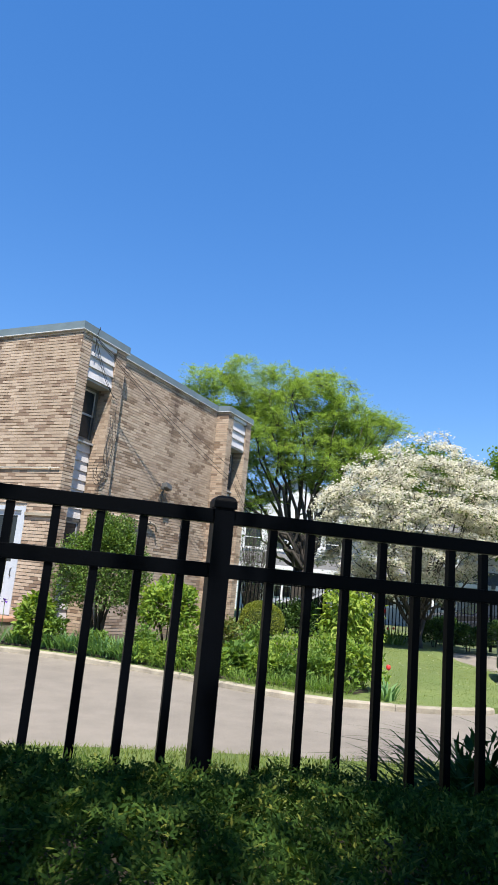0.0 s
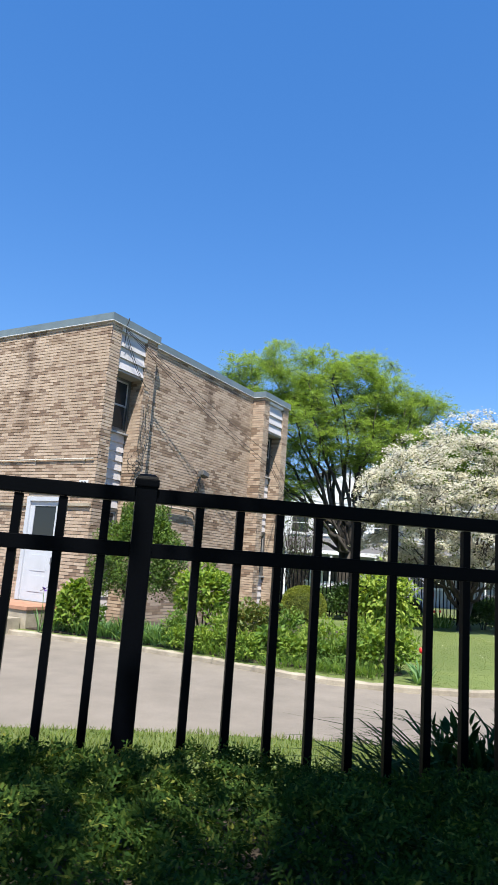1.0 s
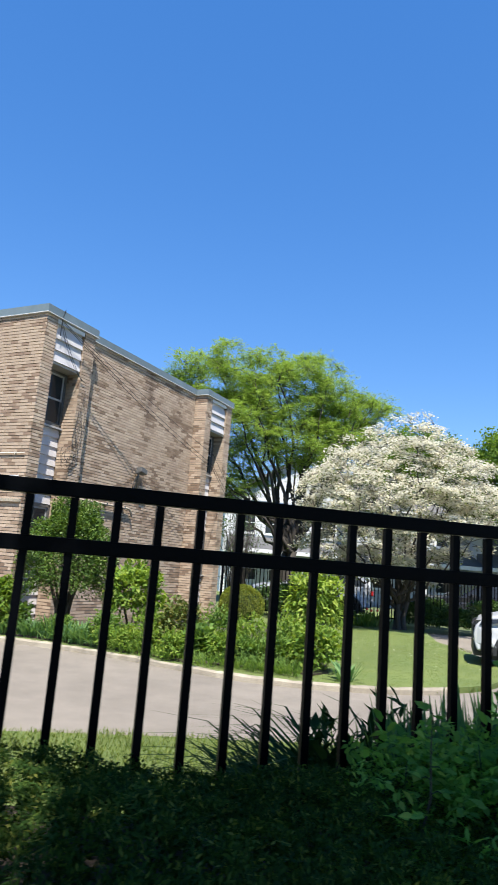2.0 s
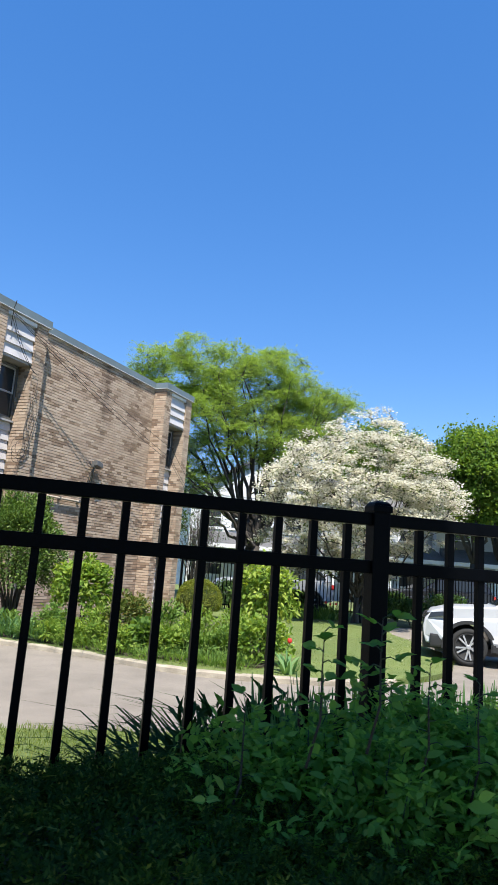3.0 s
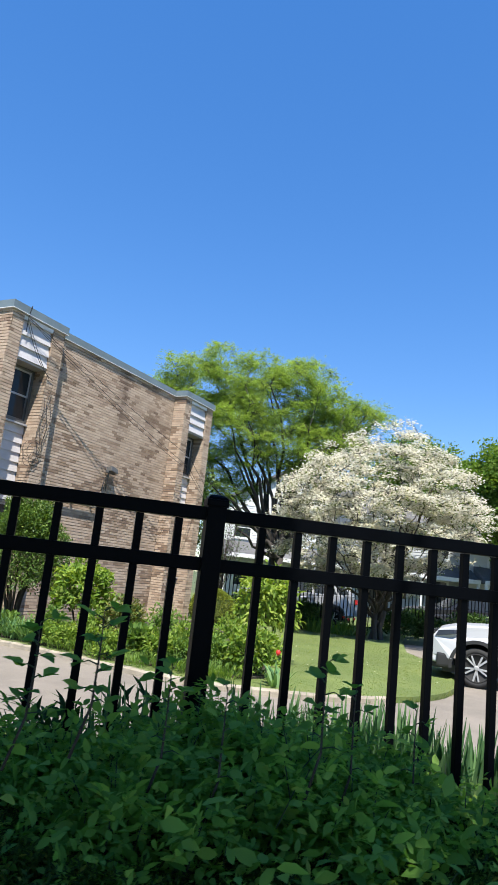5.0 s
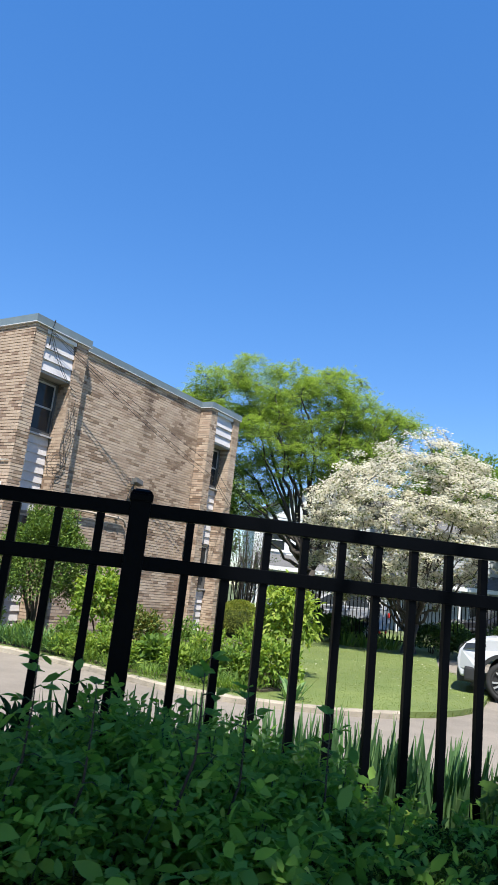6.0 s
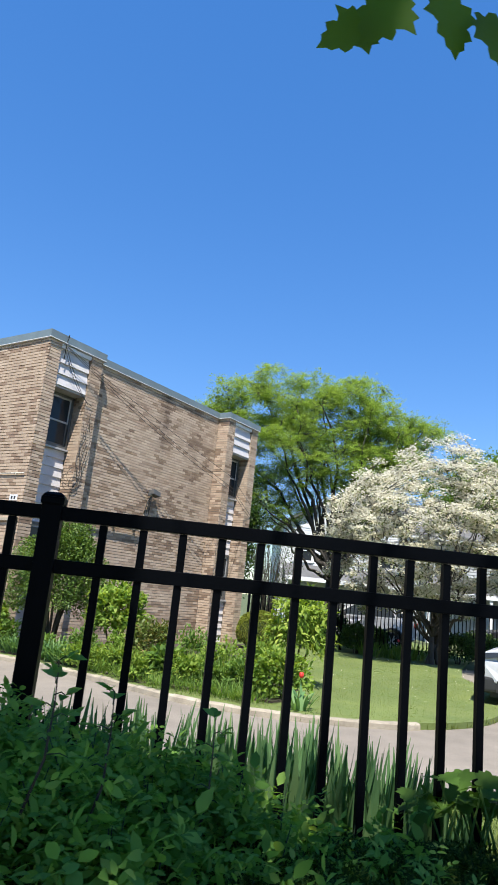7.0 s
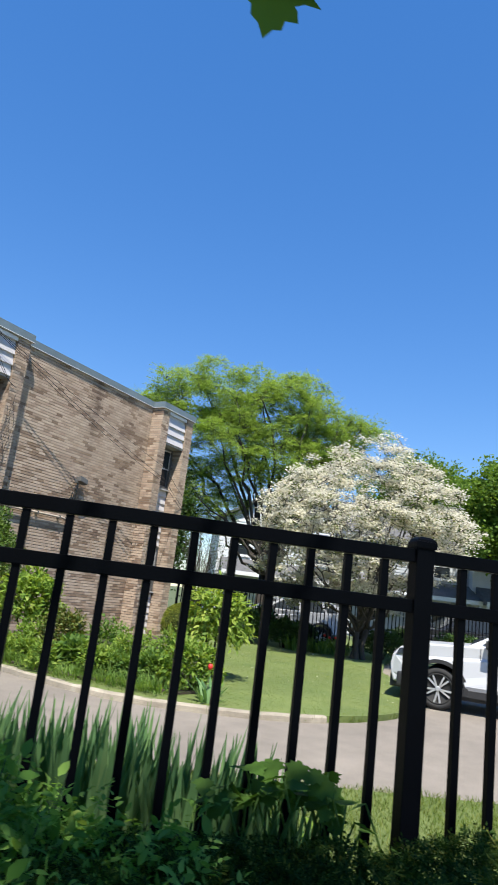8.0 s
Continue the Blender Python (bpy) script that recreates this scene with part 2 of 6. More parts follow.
tagged(road, "worn pale grey asphalt driveway", "driveway", kind="structure")
lawn = sheet("lawn", kerb_line + [(14, 22), (14, 40), (-9, 40)], 0.0, M["grass_soil"], 0.1)
tagged(lawn, "mown sunlit green lawn beside the driveway", "lawn", kind="structure")
verge = sheet("verge", [(-30, -1.2), (30, -1.2), (30, 1.6), (8.0, 3.25), (5.0, 3.58), (3.0, 3.78), (1.2, 4.03), (0, 4.13), (-6, 4.08), (-30, 3.83)], -0.04, M["grass_soil"], 0.06)
tagged(verge, "grass verge between the fence and the driveway", "lawn", kind="structure")
pavement = sheet("pavement", [(-30, -6), (30, -6), (30, -1.2), (-30, -1.2)], -0.03, M["concrete"], 0.06)
tagged(pavement, "grey concrete pavement beside the hedge", "pavement", kind="structure")
bed = sheet("flower_bed", [(x, smooth_kerb(x) + 0.25) for x in kx if -2 < x < 2.2] + [(2.6, smooth_kerb(2.6) + 0.55), (3.2, smooth_kerb(3.2) + 0.7), (3.9, smooth_kerb(3.9) + 0.6), (4.25, 7.6), (4.6, 8.6), (4.5, 10.5), (5.4, 13.5), (5.0, 17.2), (-1.2, 12.0), (-2.0, 11.6)], 0.03, M["soil"], 0.028)
tagged(bed, "dark soil flower bed along the brick wall", "flower bed", kind="structure")


def build_kerb():
    kerb = thing("kerb", "low weathered concrete kerb along the driveway", "kerb", kind="structure")
    run = [(x, smooth_kerb(x)) for x in np.arange(-6.0, 5.9, 0.1)]
    acc, start, length = 0.0, 0, 2.4
    for i in range(1, len(run)):
        acc += math.dist(run[i], run[i - 1])
        if acc >= length or i == len(run) - 1:
            pts = run[start:i + 1]
            bm = bmesh.new()
            rows = []
            j = random.uniform(-0.008, 0.008)
            for k, (x, y) in enumerate(pts):
                a, b = pts[max(k - 1, 0)], pts[min(k + 1, len(pts) - 1)]
                d = Vector((b[0] - a[0], b[1] - a[1], 0)).normalized()
                n = Vector((-d.y, d.x, 0))
                p = Vector((x, y, 0))
                if k == 0:
                    p += d * 0.002
                if k == len(pts) - 1:
                    p -= d * 0.002
                w = noise.noise(Vector((x * 3, y * 3, 1))) * 0.008
                prof = [(-0.065, -0.16), (-0.06, -0.02 + w + j), (-0.045, -0.002 + w + j), (0.035, 0.004 + w + j), (0.05, -0.004 + j), (0.05, -0.16)]
                rows.append([bm.verts.new(p + n * u + Vector((0, 0, v))) for u, v in prof])
            for r0, r1 in zip(rows, rows[1:]):
                for m0 in range(len(r0) - 1):
                    bm.faces.new((r0[m0], r1[m0], r1[m0 + 1], r0[m0 + 1]))
            bm.faces.new(rows[0])
            bm.faces.new(rows[-1][::-1])
            bmesh.ops.recalc_face_normals(bm, faces=bm.faces)
            part("kerb_stone", bm, M["concrete"], kerb)
            acc, start = 0.0, i


build_kerb()

# ---- near fence ----
PANEL, STEP, SIDE = 1.8285, 0.12855, 0.0144
TOP = 1.655


def build_near_fence():
    post = thing("fence_post", "square black metal fence post with a domed cap", "fence post", pose(0, 0, 0), "near fence posts")
    part("shaft", box(bmesh.new(), -0.032, 0.032, -0.032, 0.032, -0.1, 1.672, 0.004), M["black_metal"], post)
    bm = box(bmesh.new(), -0.037, 0.037, -0.037, 0.037, 1.658, 1.682, 0.004)
    rings = []
    for s, z in ((0.034, 1.682), (0.031, 1.690), (0.022, 1.697), (0.008, 1.700)):
        rings.append([bm.verts.new((sx * s, sy * s, z)) for sx, sy in ((-1, -1), (1, -1), (1, 1), (-1, 1))])
    for a, b in zip(rings, rings[1:]):
        for k in range(4):
            bm.faces.new((a[k], a[(k + 1) % 4], b[(k + 1) % 4], b[k]))
    bm.faces.new(rings[-1])
    part("cap", bm, M["black_metal"], post)
    post.location.x = -0.028
    for k, off in ((-2, -0.02), (-1, -0.02), (1, -0.024), (2, -0.010), (3, 0.0)):
        copy_thing(post, pose(k * PANEL + off, 0, 0))
    panel = thing("picket_fence", "black metal picket fence panel with double top rails", "fence", pose(0, 0, 0), "near fence panels")
    x0, x1 = -0.004, PANEL - 0.036
    for z in (TOP - 0.022, TOP - 0.188, 0.16):
        bm = box(bmesh.new(), x0, x1, -0.019, 0.019, z - 0.022, z + 0.022, 0.003)
        part("rail", bm, M["black_metal"], panel)
    first = None
    for i in range(1, 14):
        if first is None:
            first = part("picket", box(bmesh.new(), -0.0127, 0.0127, -0.0127, 0.0127, 0.06, TOP - 0.046, 0.002), M["black_metal"], panel)
            ob = first
        else:
            ob = new("picket", first.data)
            ob.parent = panel
        ob.location.x = SIDE + i * STEP
    for k in (-2, -1, 1, 2):
        copy_thing(panel, pose(k * PANEL, 0, 0))


build_near_fence()

# ---- brick building ----
HOUSE = pose(-0.70, 11.47, 0, 0, 0, 49.22)
HOUSE.translation = Vector((8.23 * 0.6531 - 8.02 * 0.7573, 8.23 * 0.7573 + 8.02 * 0.6531, 0))
COURSE, BRICK_L, GAP, HEAD = 0.0677, 0.2032, 0.013, 0.004
BASE, EAVE = -0.1, 6.27


def wall_box(name, dims, parent):
    return part(name, box(bmesh.new(), *dims), M["mortar"], parent)


def build_building():
    b = thing("brick_building", "two-storey tan brick building with flat roof", "building", HOUSE)
    # solid cores behind the brick faces
    wall_box("core_wall", (0.02, 0.31, 0.02, 0.78, BASE, EAVE), b)
    wall_box("core_wall", (0.02, 0.31, 1.84, 9.0, BASE, EAVE), b)
    wall_box("core_wall", (0.02, 0.31, 0.78, 1.84, 2.555, EAVE), b)
    wall_box("core_wall", (0.02, 0.31, 0.78, 1.84, BASE, 0.415), b)
    wall_box("core_wall", (1.21, 1.54, 0.02, 1.2, BASE, EAVE), b)
    wall_box("core_wall", (1.53, 6.47, 0.24, 1.2, BASE, EAVE), b)
    wall_box("core_wall", (6.46, 6.75, -0.15, 1.2, BASE, EAVE), b)
    wall_box("core_wall", (7.68, 8.0, -0.15, 9.0, BASE, EAVE), b)
    wall_box("back_wall", (0.3, 7.7, 8.6, 9.0, BASE, EAVE), b)
    part("roof_deck", box(bmesh.new(), 0.05, 7.96, 0.3, 8.9, EAVE - 0.1, EAVE + 0.02), M["soffit"], b, "flat grey roof deck")
    # metal coping with a white drip edge, following the bays
    edge = [(0, 9.0), (0, 0), (1.55, 0), (1.55, 0.22), (6.45, 0.22), (6.45, -0.17), (8.0, -0.17), (8.0, 9.0)]

    def rim(name, out, inn, z0, z1, material, label):
        bm = bmesh.new()

        def off(d):
            pts = []
            for i, p in enumerate(edge):
                dirs = []
                for q, r in ((edge[i - 1] if i else None, p), (p, edge[i + 1] if i + 1 < len(edge) else None)):
                    if q and r:
                        v = Vector((r[0] - q[0], r[1] - q[1])).normalized()
                        dirs.append(Vector((-v.y, v.x)) * -1)
                o = dirs[0] if len(dirs) == 1 else dirs[0] + dirs[1]
                pts.append(Vector(p) + o * -d)
            return pts
        a, c = off(-out), off(inn)
        ring = [[bm.verts.new((p.x, p.y, z)) for p in q] for q, z in ((a, z0), (a, z1), (c, z1), (c, z0))]
        for r0, r1 in zip(ring, ring[1:] + ring[:1]):
            for k in range(len(r0) - 1):
                bm.faces.new((r0[k], r0[k + 1], r1[k + 1], r1[k]))
        for k in (0, -1):
            bm.faces.new([r[k] for r in ring])
        bmesh.ops.recalc_face_normals(bm, faces=bm.faces)
        part(name, bm, material, b, label)
    rim("coping", 0.045, 0.30, EAVE + 0.018, EAVE + 0.18, M["coping"], "blue-grey metal roof coping")
    rim("drip_edge", 0.052, 0.20, EAVE + 0.004, EAVE + 0.016, M["white"], "thin white drip edge")

    # recessed bays: siding, window, siding, window, siding
    def bay(x0, x1, front):
        back = front + 0.385
        part("recess_back", box(bmesh.new(), x0 - 0.05, x1 + 0.05, back + 0.06, back + 0.2, BASE, EAVE), M["soffit"], b)

        def boards(z0, z1, y, step, lap=0.034):
            n = round((z1 - z0) / step)
            for k in range(n):
                za, zb = z0 + (z1 - z0) * k / n, z0 + (z1 - z0) * (k + 1) / n
                bm = bmesh.new()
                vs = [bm.verts.new((x, yy, z)) for x in (x0 + 0.012, x1 - 0.012) for yy, z in ((y - 0.004 - lap, za), (y - 0.004, zb + 0.01), (y + 0.03, zb + 0.01), (y + 0.03, za + 0.002))]
                for f in ((0, 4, 5, 1), (1, 5, 6, 2), (2, 6, 7, 3), (3, 7, 4, 0), (0, 1, 2, 3), (4, 7, 6, 5)):
                    bm.faces.new([vs[i] for i in f])
                bmesh.ops.recalc_face_normals(bm, faces=bm.faces)
                part("siding_board", bm, M["siding"], b, "white horizontal siding board")
        boards(5.36, 6.10, front + 0.075, 0.245, 0.05)
        part("head_trim", box(bmesh.new(), x0 + 0.012, x1 - 0.012, front + 0.012, front + 0.11, 6.17, 6.255, 0.004), M["white"], b, "white head trim board")
        part("head_panel", box(bmesh.new(), x0 + 0.012, x1 - 0.012, front + 0.085, front + 0.13, 6.10, 6.17), M["siding"], b)
        part("bay_soffit", box(bmesh.new(), x0 + 0.005, x1 - 0.005, front + 0.05, back + 0.06, 5.31, 5.355), M["soffit"], b)
        boards(2.45, 4.08, back + 0.02, 0.2)
        boards(0.0, 1.15, back + 0.02, 0.2)
        for z0, z1 in ((4.10, 5.30), (1.17, 2.43)):
            w = part("window", box(bmesh.new(), x0 + 0.02, x1 - 0.02, back + 0.035, back + 0.055, z0, z1), M["soffit"], b)
            bm = bmesh.new()
            a0, a1 = x0 + 0.01, x1 - 0.01
            for d in ((a0, a0 + 0.05, z0, z1), (a1 - 0.05, a1, z0, z1), (a0, a1, z1 - 0.05, z1), (a0, a1, z0, z0 + 0.06)):
                box(bm, d[0], d[1], back - 0.03, back + 0.034, d[2], d[3])
            part("window_frame", bm, M["grey_metal"], w)
            mid = (z0 + z1) / 2
            for za, zb, y in ((mid - 0.02, z1 - 0.05, 0.0), (z0 + 0.06, mid + 0.02, 0.014)):
                part("pane", box(bmesh.new(), a0 + 0.09, a1 - 0.09, back + y + 0.008, back + y + 0.014, za + 0.04, zb - 0.04), M["glass"], w)
                bm = bmesh.new()
                for d in ((a0 + 0.05, a0 + 0.09, za, zb), (a1 - 0.09, a1 - 0.05, za, zb), (a0 + 0.09, a1 - 0.09, zb - 0.04, zb), (a0 + 0.09, a1 - 0.09, za, za + 0.04)):
                    box(bm, d[0], d[1], back + y, back + y + 0.02, d[2], d[3])
                part("sash", bm, M["frame"] if y == 0 else M["grey_metal"], w)
            part("window_sill", box(bmesh.new(), x0 + 0.008, x1 - 0.008, back - 0.08, back + 0.034, z0 - 0.04, z0, 0.005), M["frame"], w)
    bay(0.32, 1.20, 0.0)
    bay(6.77, 7.67, -0.17)
    return b


building = build_building()


def brick_runs():
    """Faces of the building: start, direction, length, outward normal, openings (from, to, low, high)."""
    V = Vector
    return [
        (V((0, 0, 0)), V((0, 1, 0)), 9.0, V((-1, 0, 0)), [(0.78, 1.84, 0.40, 2.56)]),
        (V((0, 0, 0)), V((1, 0, 0)), 0.32, V((0, -1, 0)), []),
        (V((0.32, 0, 0)), V((0, 1, 0)), 0.37, V((1, 0, 0)), []),
        (V((1.20, 0, 0)), V((0, 1, 0)), 0.37, V((-1, 0, 0)), []),
        (V((1.20, 0, 0)), V((1, 0, 0)), 0.35, V((0, -1, 0)), []),
        (V((1.55, 0, 0)), V((0, 1, 0)), 0.22, V((1, 0, 0)), []),
        (V((1.55, 0.22, 0)), V((1, 0, 0)), 4.90, V((0, -1, 0)), []),
        (V((6.45, -0.17, 0)), V((0, 1, 0)), 0.39, V((-1, 0, 0)), []),
        (V((6.45, -0.17, 0)), V((1, 0, 0)), 0.32, V((0, -1, 0)), []),
        (V((6.77, -0.17, 0)), V((0, 1, 0)), 0.37, V((1, 0, 0)), []),
        (V((7.67, -0.17, 0)), V((0, 1, 0)), 0.37, V((-1, 0, 0)), []),
        (V((7.67, -0.17, 0)), V((1, 0, 0)), 0.33, V((0, -1, 0)), []),
    ]


def brick_corners(o, d, n, a, e, z, proud):
    """The eight corners of a brick that reaches 0.03 into the wall."""
    h = COURSE - GAP
    out = []
    for s in (a, e):
        for q in (proud, -0.03):
            for zz in (z, z + h):
                p = o + d * s + n * q
                out.append((p.x, p.y, zz))
    return out


BRICK_FACES = [(0, 1, 5, 4), (0, 2, 3, 1), (4, 5, 7, 6), (1, 3, 7, 5), (0, 4, 6, 2)]


def lay_bricks():
    rng = random.Random(5)
    verts, faces, singles, tone = [], [], [], []
    courses = int((EAVE - BASE) / COURSE)
    for run, (o, d, length, n, holes) in enumerate(brick_runs()):
        for c in range(courses):
            z = BASE + c * COURSE + GAP
            s = 0.0 if c % 2 == 0 else -BRICK_L / 2
            while s < length - 0.005:
                a, e = max(s, 0.0) + (0.004 if s > 0 else 0.0), min(s + BRICK_L - HEAD + 0.004, length)
                s += BRICK_L
                pieces = [(a, e)]
                for h0, h1, z0, z1 in holes:
                    if z + COURSE > z0 and z < z1:
                        pieces = [q for p in pieces for q in ((p[0], min(p[1], h0)), (max(p[0], h1), p[1])) if q[1] - q[0] > 0.02]
                for a2, e2 in pieces:
                    if e2 - a2 < 0.02:
                        continue
                    proud = rng.uniform(-0.002, 0.004)
                    near = run == 0 and 0.0 <= a2 < 1.3 and z > 3.1 and len(singles) < 300
                    if near and e2 - a2 > 0.19:
                        singles.append((o, d, n, a2, e2, z, proud))
                        continue
                    k = len(verts)
                    verts += brick_corners(o, d, n, a2, e2, z, proud)
                    faces += [tuple(k + i for i in f) for f in BRICK_FACES]
                    mid = o + d * (0.5 * (a2 + e2))
                    burnt = 0.75 * noise.noise(Vector((mid.x * 1.5 + run * 9, mid.y * 1.5, z * 3.4))) + 0.5 * noise.noise(Vector((mid.x * 2.2 + 40, mid.y * 2.2, z * 14))) + rng.gauss(0, 0.2)
                    tone += [1 if burnt > 0.27 else 0] * len(BRICK_FACES)
    me = bpy.data.meshes.new("bricks")
    me.from_pydata(verts, [], faces)
    me.materials.append(M["bricks"])
    me.materials.append(M["dark_bricks"])
    me.polygons.foreach_set("material_index", tone)
    ob = new("bricks", me)
    ob.parent = building
    tagged(ob, kind="stuff")
    shape = None
    for o, d, n, a, e, z, proud in singles:
        if shape is None:
            shape = bpy.data.meshes.new("brick")
            shape.from_pydata(brick_corners(Vector(), d, n, 0, BRICK_L - HEAD, 0, 0), [], BRICK_FACES)
            shape.materials.append(M["brick"])
        ob = new("brick", shape)
        ob.parent = building
        ob.location = o + d * a + n * proud + Vector((0, 0, z))


def build_door():
    door = thing("door_1", "white storm door with dark upper glass in brick wall", "door", HOUSE.copy(), kind="structure")
    y0, y1, z0, z1 = 0.78, 1.84, 0.42, 2.55
    bm = bmesh.new()
    for d in ((y0, y0 + 0.10, z0, z1), (y1 - 0.10, y1, z0, z1), (y0 + 0.1, y1 - 0.1, z1 - 0.09, z1)):
        box(bm, -0.015, 0.10, d[0], d[1], d[2], d[3], 0.004)
    part("door_frame", bm, M["door_paint"], door)
    part("backing", box(bmesh.new(), 0.1, 0.14, y0, y1, z0, z1), M["soffit"], door)
    a, e = y0 + 0.1, y1 - 0.1
    bm = bmesh.new()
    for d in ((a, a + 0.12, z0, 2.46), (e - 0.12, e, z0, 2.46), (a + 0.12, e - 0.12, z0, 1.44), (a + 0.12, e - 0.12, 2.36, 2.46)):
        box(bm, 0.03, 0.07, d[0], d[1], d[2], d[3])
    for k in range(2):
        box(bm, 0.022, 0.03, a + 0.2, e - 0.2, 0.60 + 0.42 * k, 0.93 + 0.42 * k, 0.003)
    leaf = part("door_leaf", bm, M["door_paint"], door)
    part("pane", box(bmesh.new(), 0.045, 0.055, a + 0.12, e - 0.12, 1.44, 2.36), M["glass"], leaf)
    part("handle", tube(bmesh.new(), [(0.03, a + 0.07, 1.32), (0.0, a + 0.07, 1.30), (0.0, a + 0.07, 1.18), (0.03, a + 0.07, 1.16)], 0.01), M["grey_metal"], leaf, "grey door handle")
    st = thing("door_steps", "brick-edged concrete steps below the white door", "steps", HOUSE.copy(), kind="structure")
    part("landing", box(bmesh.new(), -0.95, -0.01, 0.4, 2.9, -0.1, 0.335, 0.012), M["concrete"], st)
    part("landing_edge", box(bmesh.new(), -0.98, -0.01, 0.38, 2.92, 0.337, 0.405, 0.008), M["terracotta"], st, "red brick nosing")
    part("tread", box(bmesh.new(), -1.3, -0.985, 0.5, 2.9, -0.1, 0.2, 0.012), M["concrete"], st)
    part("tread", box(bmesh.new(), -1.62, -1.305, 0.5, 2.9, -0.1, 0.05, 0.012), M["concrete"], st)


build_door()


def sag(a, b, drop, n=16):
    a, b = Vector(a), Vector(b)
    return [a.lerp(b, k / n) - Vector((0, 0, drop * 4 * (k / n) * (1 - k / n))) for k in range(n + 1)]


def build_wall_fittings():
    # ledge, conduit, floodlight, cables
    led = thing("wall_ledge", "thin pale stone ledge along the brick wall", "ledge", HOUSE.copy(), kind="structure")
    part("slab", box(bmesh.new(), -0.05, 0.01, 0.02, 0.77, 2.37, 2.43, 0.004), M["concrete"], led)
    part("slab", box(bmesh.new(), -0.05, 0.01, 1.85, 9.0, 2.34, 2.40, 0.004), M["concrete"], led)
    con = thing("conduit", "pale painted conduit pipe fixed along the brick wall", "pipe", HOUSE.copy())
    pts = [(1.75, 0.15, 2.66), (3.6, 0.15, 2.66), (3.72, 0.15, 2.64), (3.80, 0.15, 2.58), (3.83, 0.15, 2.48)]
    part("pipe", tube(bmesh.new(), pts, 0.028, 10), M["tan_paint"], con)
    for x in (2.0, 2.8, 3.5):
        part("clip", box(bmesh.new(), x - 0.02, x + 0.02, 0.12, 0.222, 2.62, 2.70, 0.003), M["grey_metal"], con)
    fl = thing("floodlight", "grey metal floodlight on a bracket on the brick wall", "wall light", HOUSE.copy())
    for x in (3.80, 3.88, 3.97):
        part("bracket", tube(bmesh.new(), [(x, 0.215, 3.10), (x * 0.6 + 1.55, 0.16, 3.40), (3.885, 0.10, 3.57)], 0.011), M["grey_metal"], fl)
    bm = box(bmesh.new(), -0.15, 0.15, -0.08, 0.08, -0.065, 0.065, 0.02)
    bmesh.ops.transform(bm, matrix=pose(3.95, 0.07, 3.63, -10, 8, 6), verts=bm.verts)
    part("head", bm, M["grey_metal"], fl)
    part("knuckle", box(bmesh.new(), 3.76, 3.86, 0.05, 0.13, 3.54, 3.62, 0.015), M["grey_metal"], fl)
    part("back_plate", box(bmesh.new(), 3.82, 3.96, 0.205, 0.222, 3.02, 3.2, 0.004), M["grey_metal"], fl)
    lw = thing("wall_conduit", "thin pale conduit run along the sunlit brick wall", "pipe", HOUSE.copy())
    part("pipe", tube(bmesh.new(), [(-0.03, 0.06, 3.34), (-0.03, 3.0, 3.33), (-0.03, 7.0, 3.33)], 0.014, 8), M["pale_metal"], lw)
    for y in (0.3, 1.7, 3.1):
        part("clip", box(bmesh.new(), -0.045, -0.002, y, y + 0.03, 3.31, 3.36, 0.003), M["pale_metal"], lw)
    ca = thing("cables", "black cables strung across the brick wall", "cable", HOUSE.copy())
    for k, (z, zz, drop) in enumerate(((6.22, 4.22, 0.10), (6.18, 4.12, 0.14), (6.20, 4.50, 0.06))):
        part("cable", tube(bmesh.new(), sag((0.42, -0.04 - 0.02 * k, z), (6.42, -0.55, zz), drop) + sag((6.42, -0.55, zz), (8.03, -0.23, zz - 0.60), 0.02, 6)[1:], 0.0062, 5), M["wire"], ca)
    rng = random.Random(3)
    part("mast", tube(bmesh.new(), [(0.40, -0.03, 5.9), (0.40, -0.04, 6.30), (0.40, -0.09, 6.42), (0.37, -0.12, 6.45), (0.35, -0.12, 6.38)], 0.009, 6), M["wire"], ca)
    for k in range(2):
        part("cable", tube(bmesh.new(), sag((0.42, -0.03, 6.2 - 0.1 * k), (1.25 + 0.12 * k, -0.03, 5.15), 0.10 + 0.1 * k, 10), 0.006, 5), M["wire"], ca)
    for k in range(5):
        x = 1.24 + 0.04 * k + rng.uniform(-0.02, 0.02)
        zt, zb = 5.2 - rng.uniform(0, 0.9), rng.uniform(3.2, 3.6)
        pts = [Vector((x + 0.05 * math.sin(j * 0.9 + k) + rng.uniform(-0.015, 0.015), -0.02 - 0.006 * k, zt + (zb - zt) * j / 9)) for j in range(10)]
        cx, cz, rr = x - rng.uniform(0.1, 0.3), zb, rng.uniform(0.09, 0.2)
        pts += [Vector((cx + (x - cx) * math.cos(a) * (1 - 0.05 * j), -0.03 - 0.004 * j, cz - rr * math.sin(a))) for j, a in enumerate(0.5 * i for i in range(1, 8 + k))]
        part("cable", tube(bmesh.new(), pts, 0.0045, 5), M["wire"], ca)
    # small white plate near the corner, its writing as bars
    pl = thing("wall_plate", "small white plate with dark bars on brick", "sign", HOUSE.copy())
    part("plate", box(bmesh.new(), -0.018, -0.004, 0.16, 0.40, 2.78, 2.90, 0.003), M["white"], pl)
    for y in (0.21, 0.30):
        part("bar", box(bmesh.new(), -0.0205, -0.018, y, y + 0.05, 2.81, 2.87), M["wire"], pl)


build_wall_fittings()

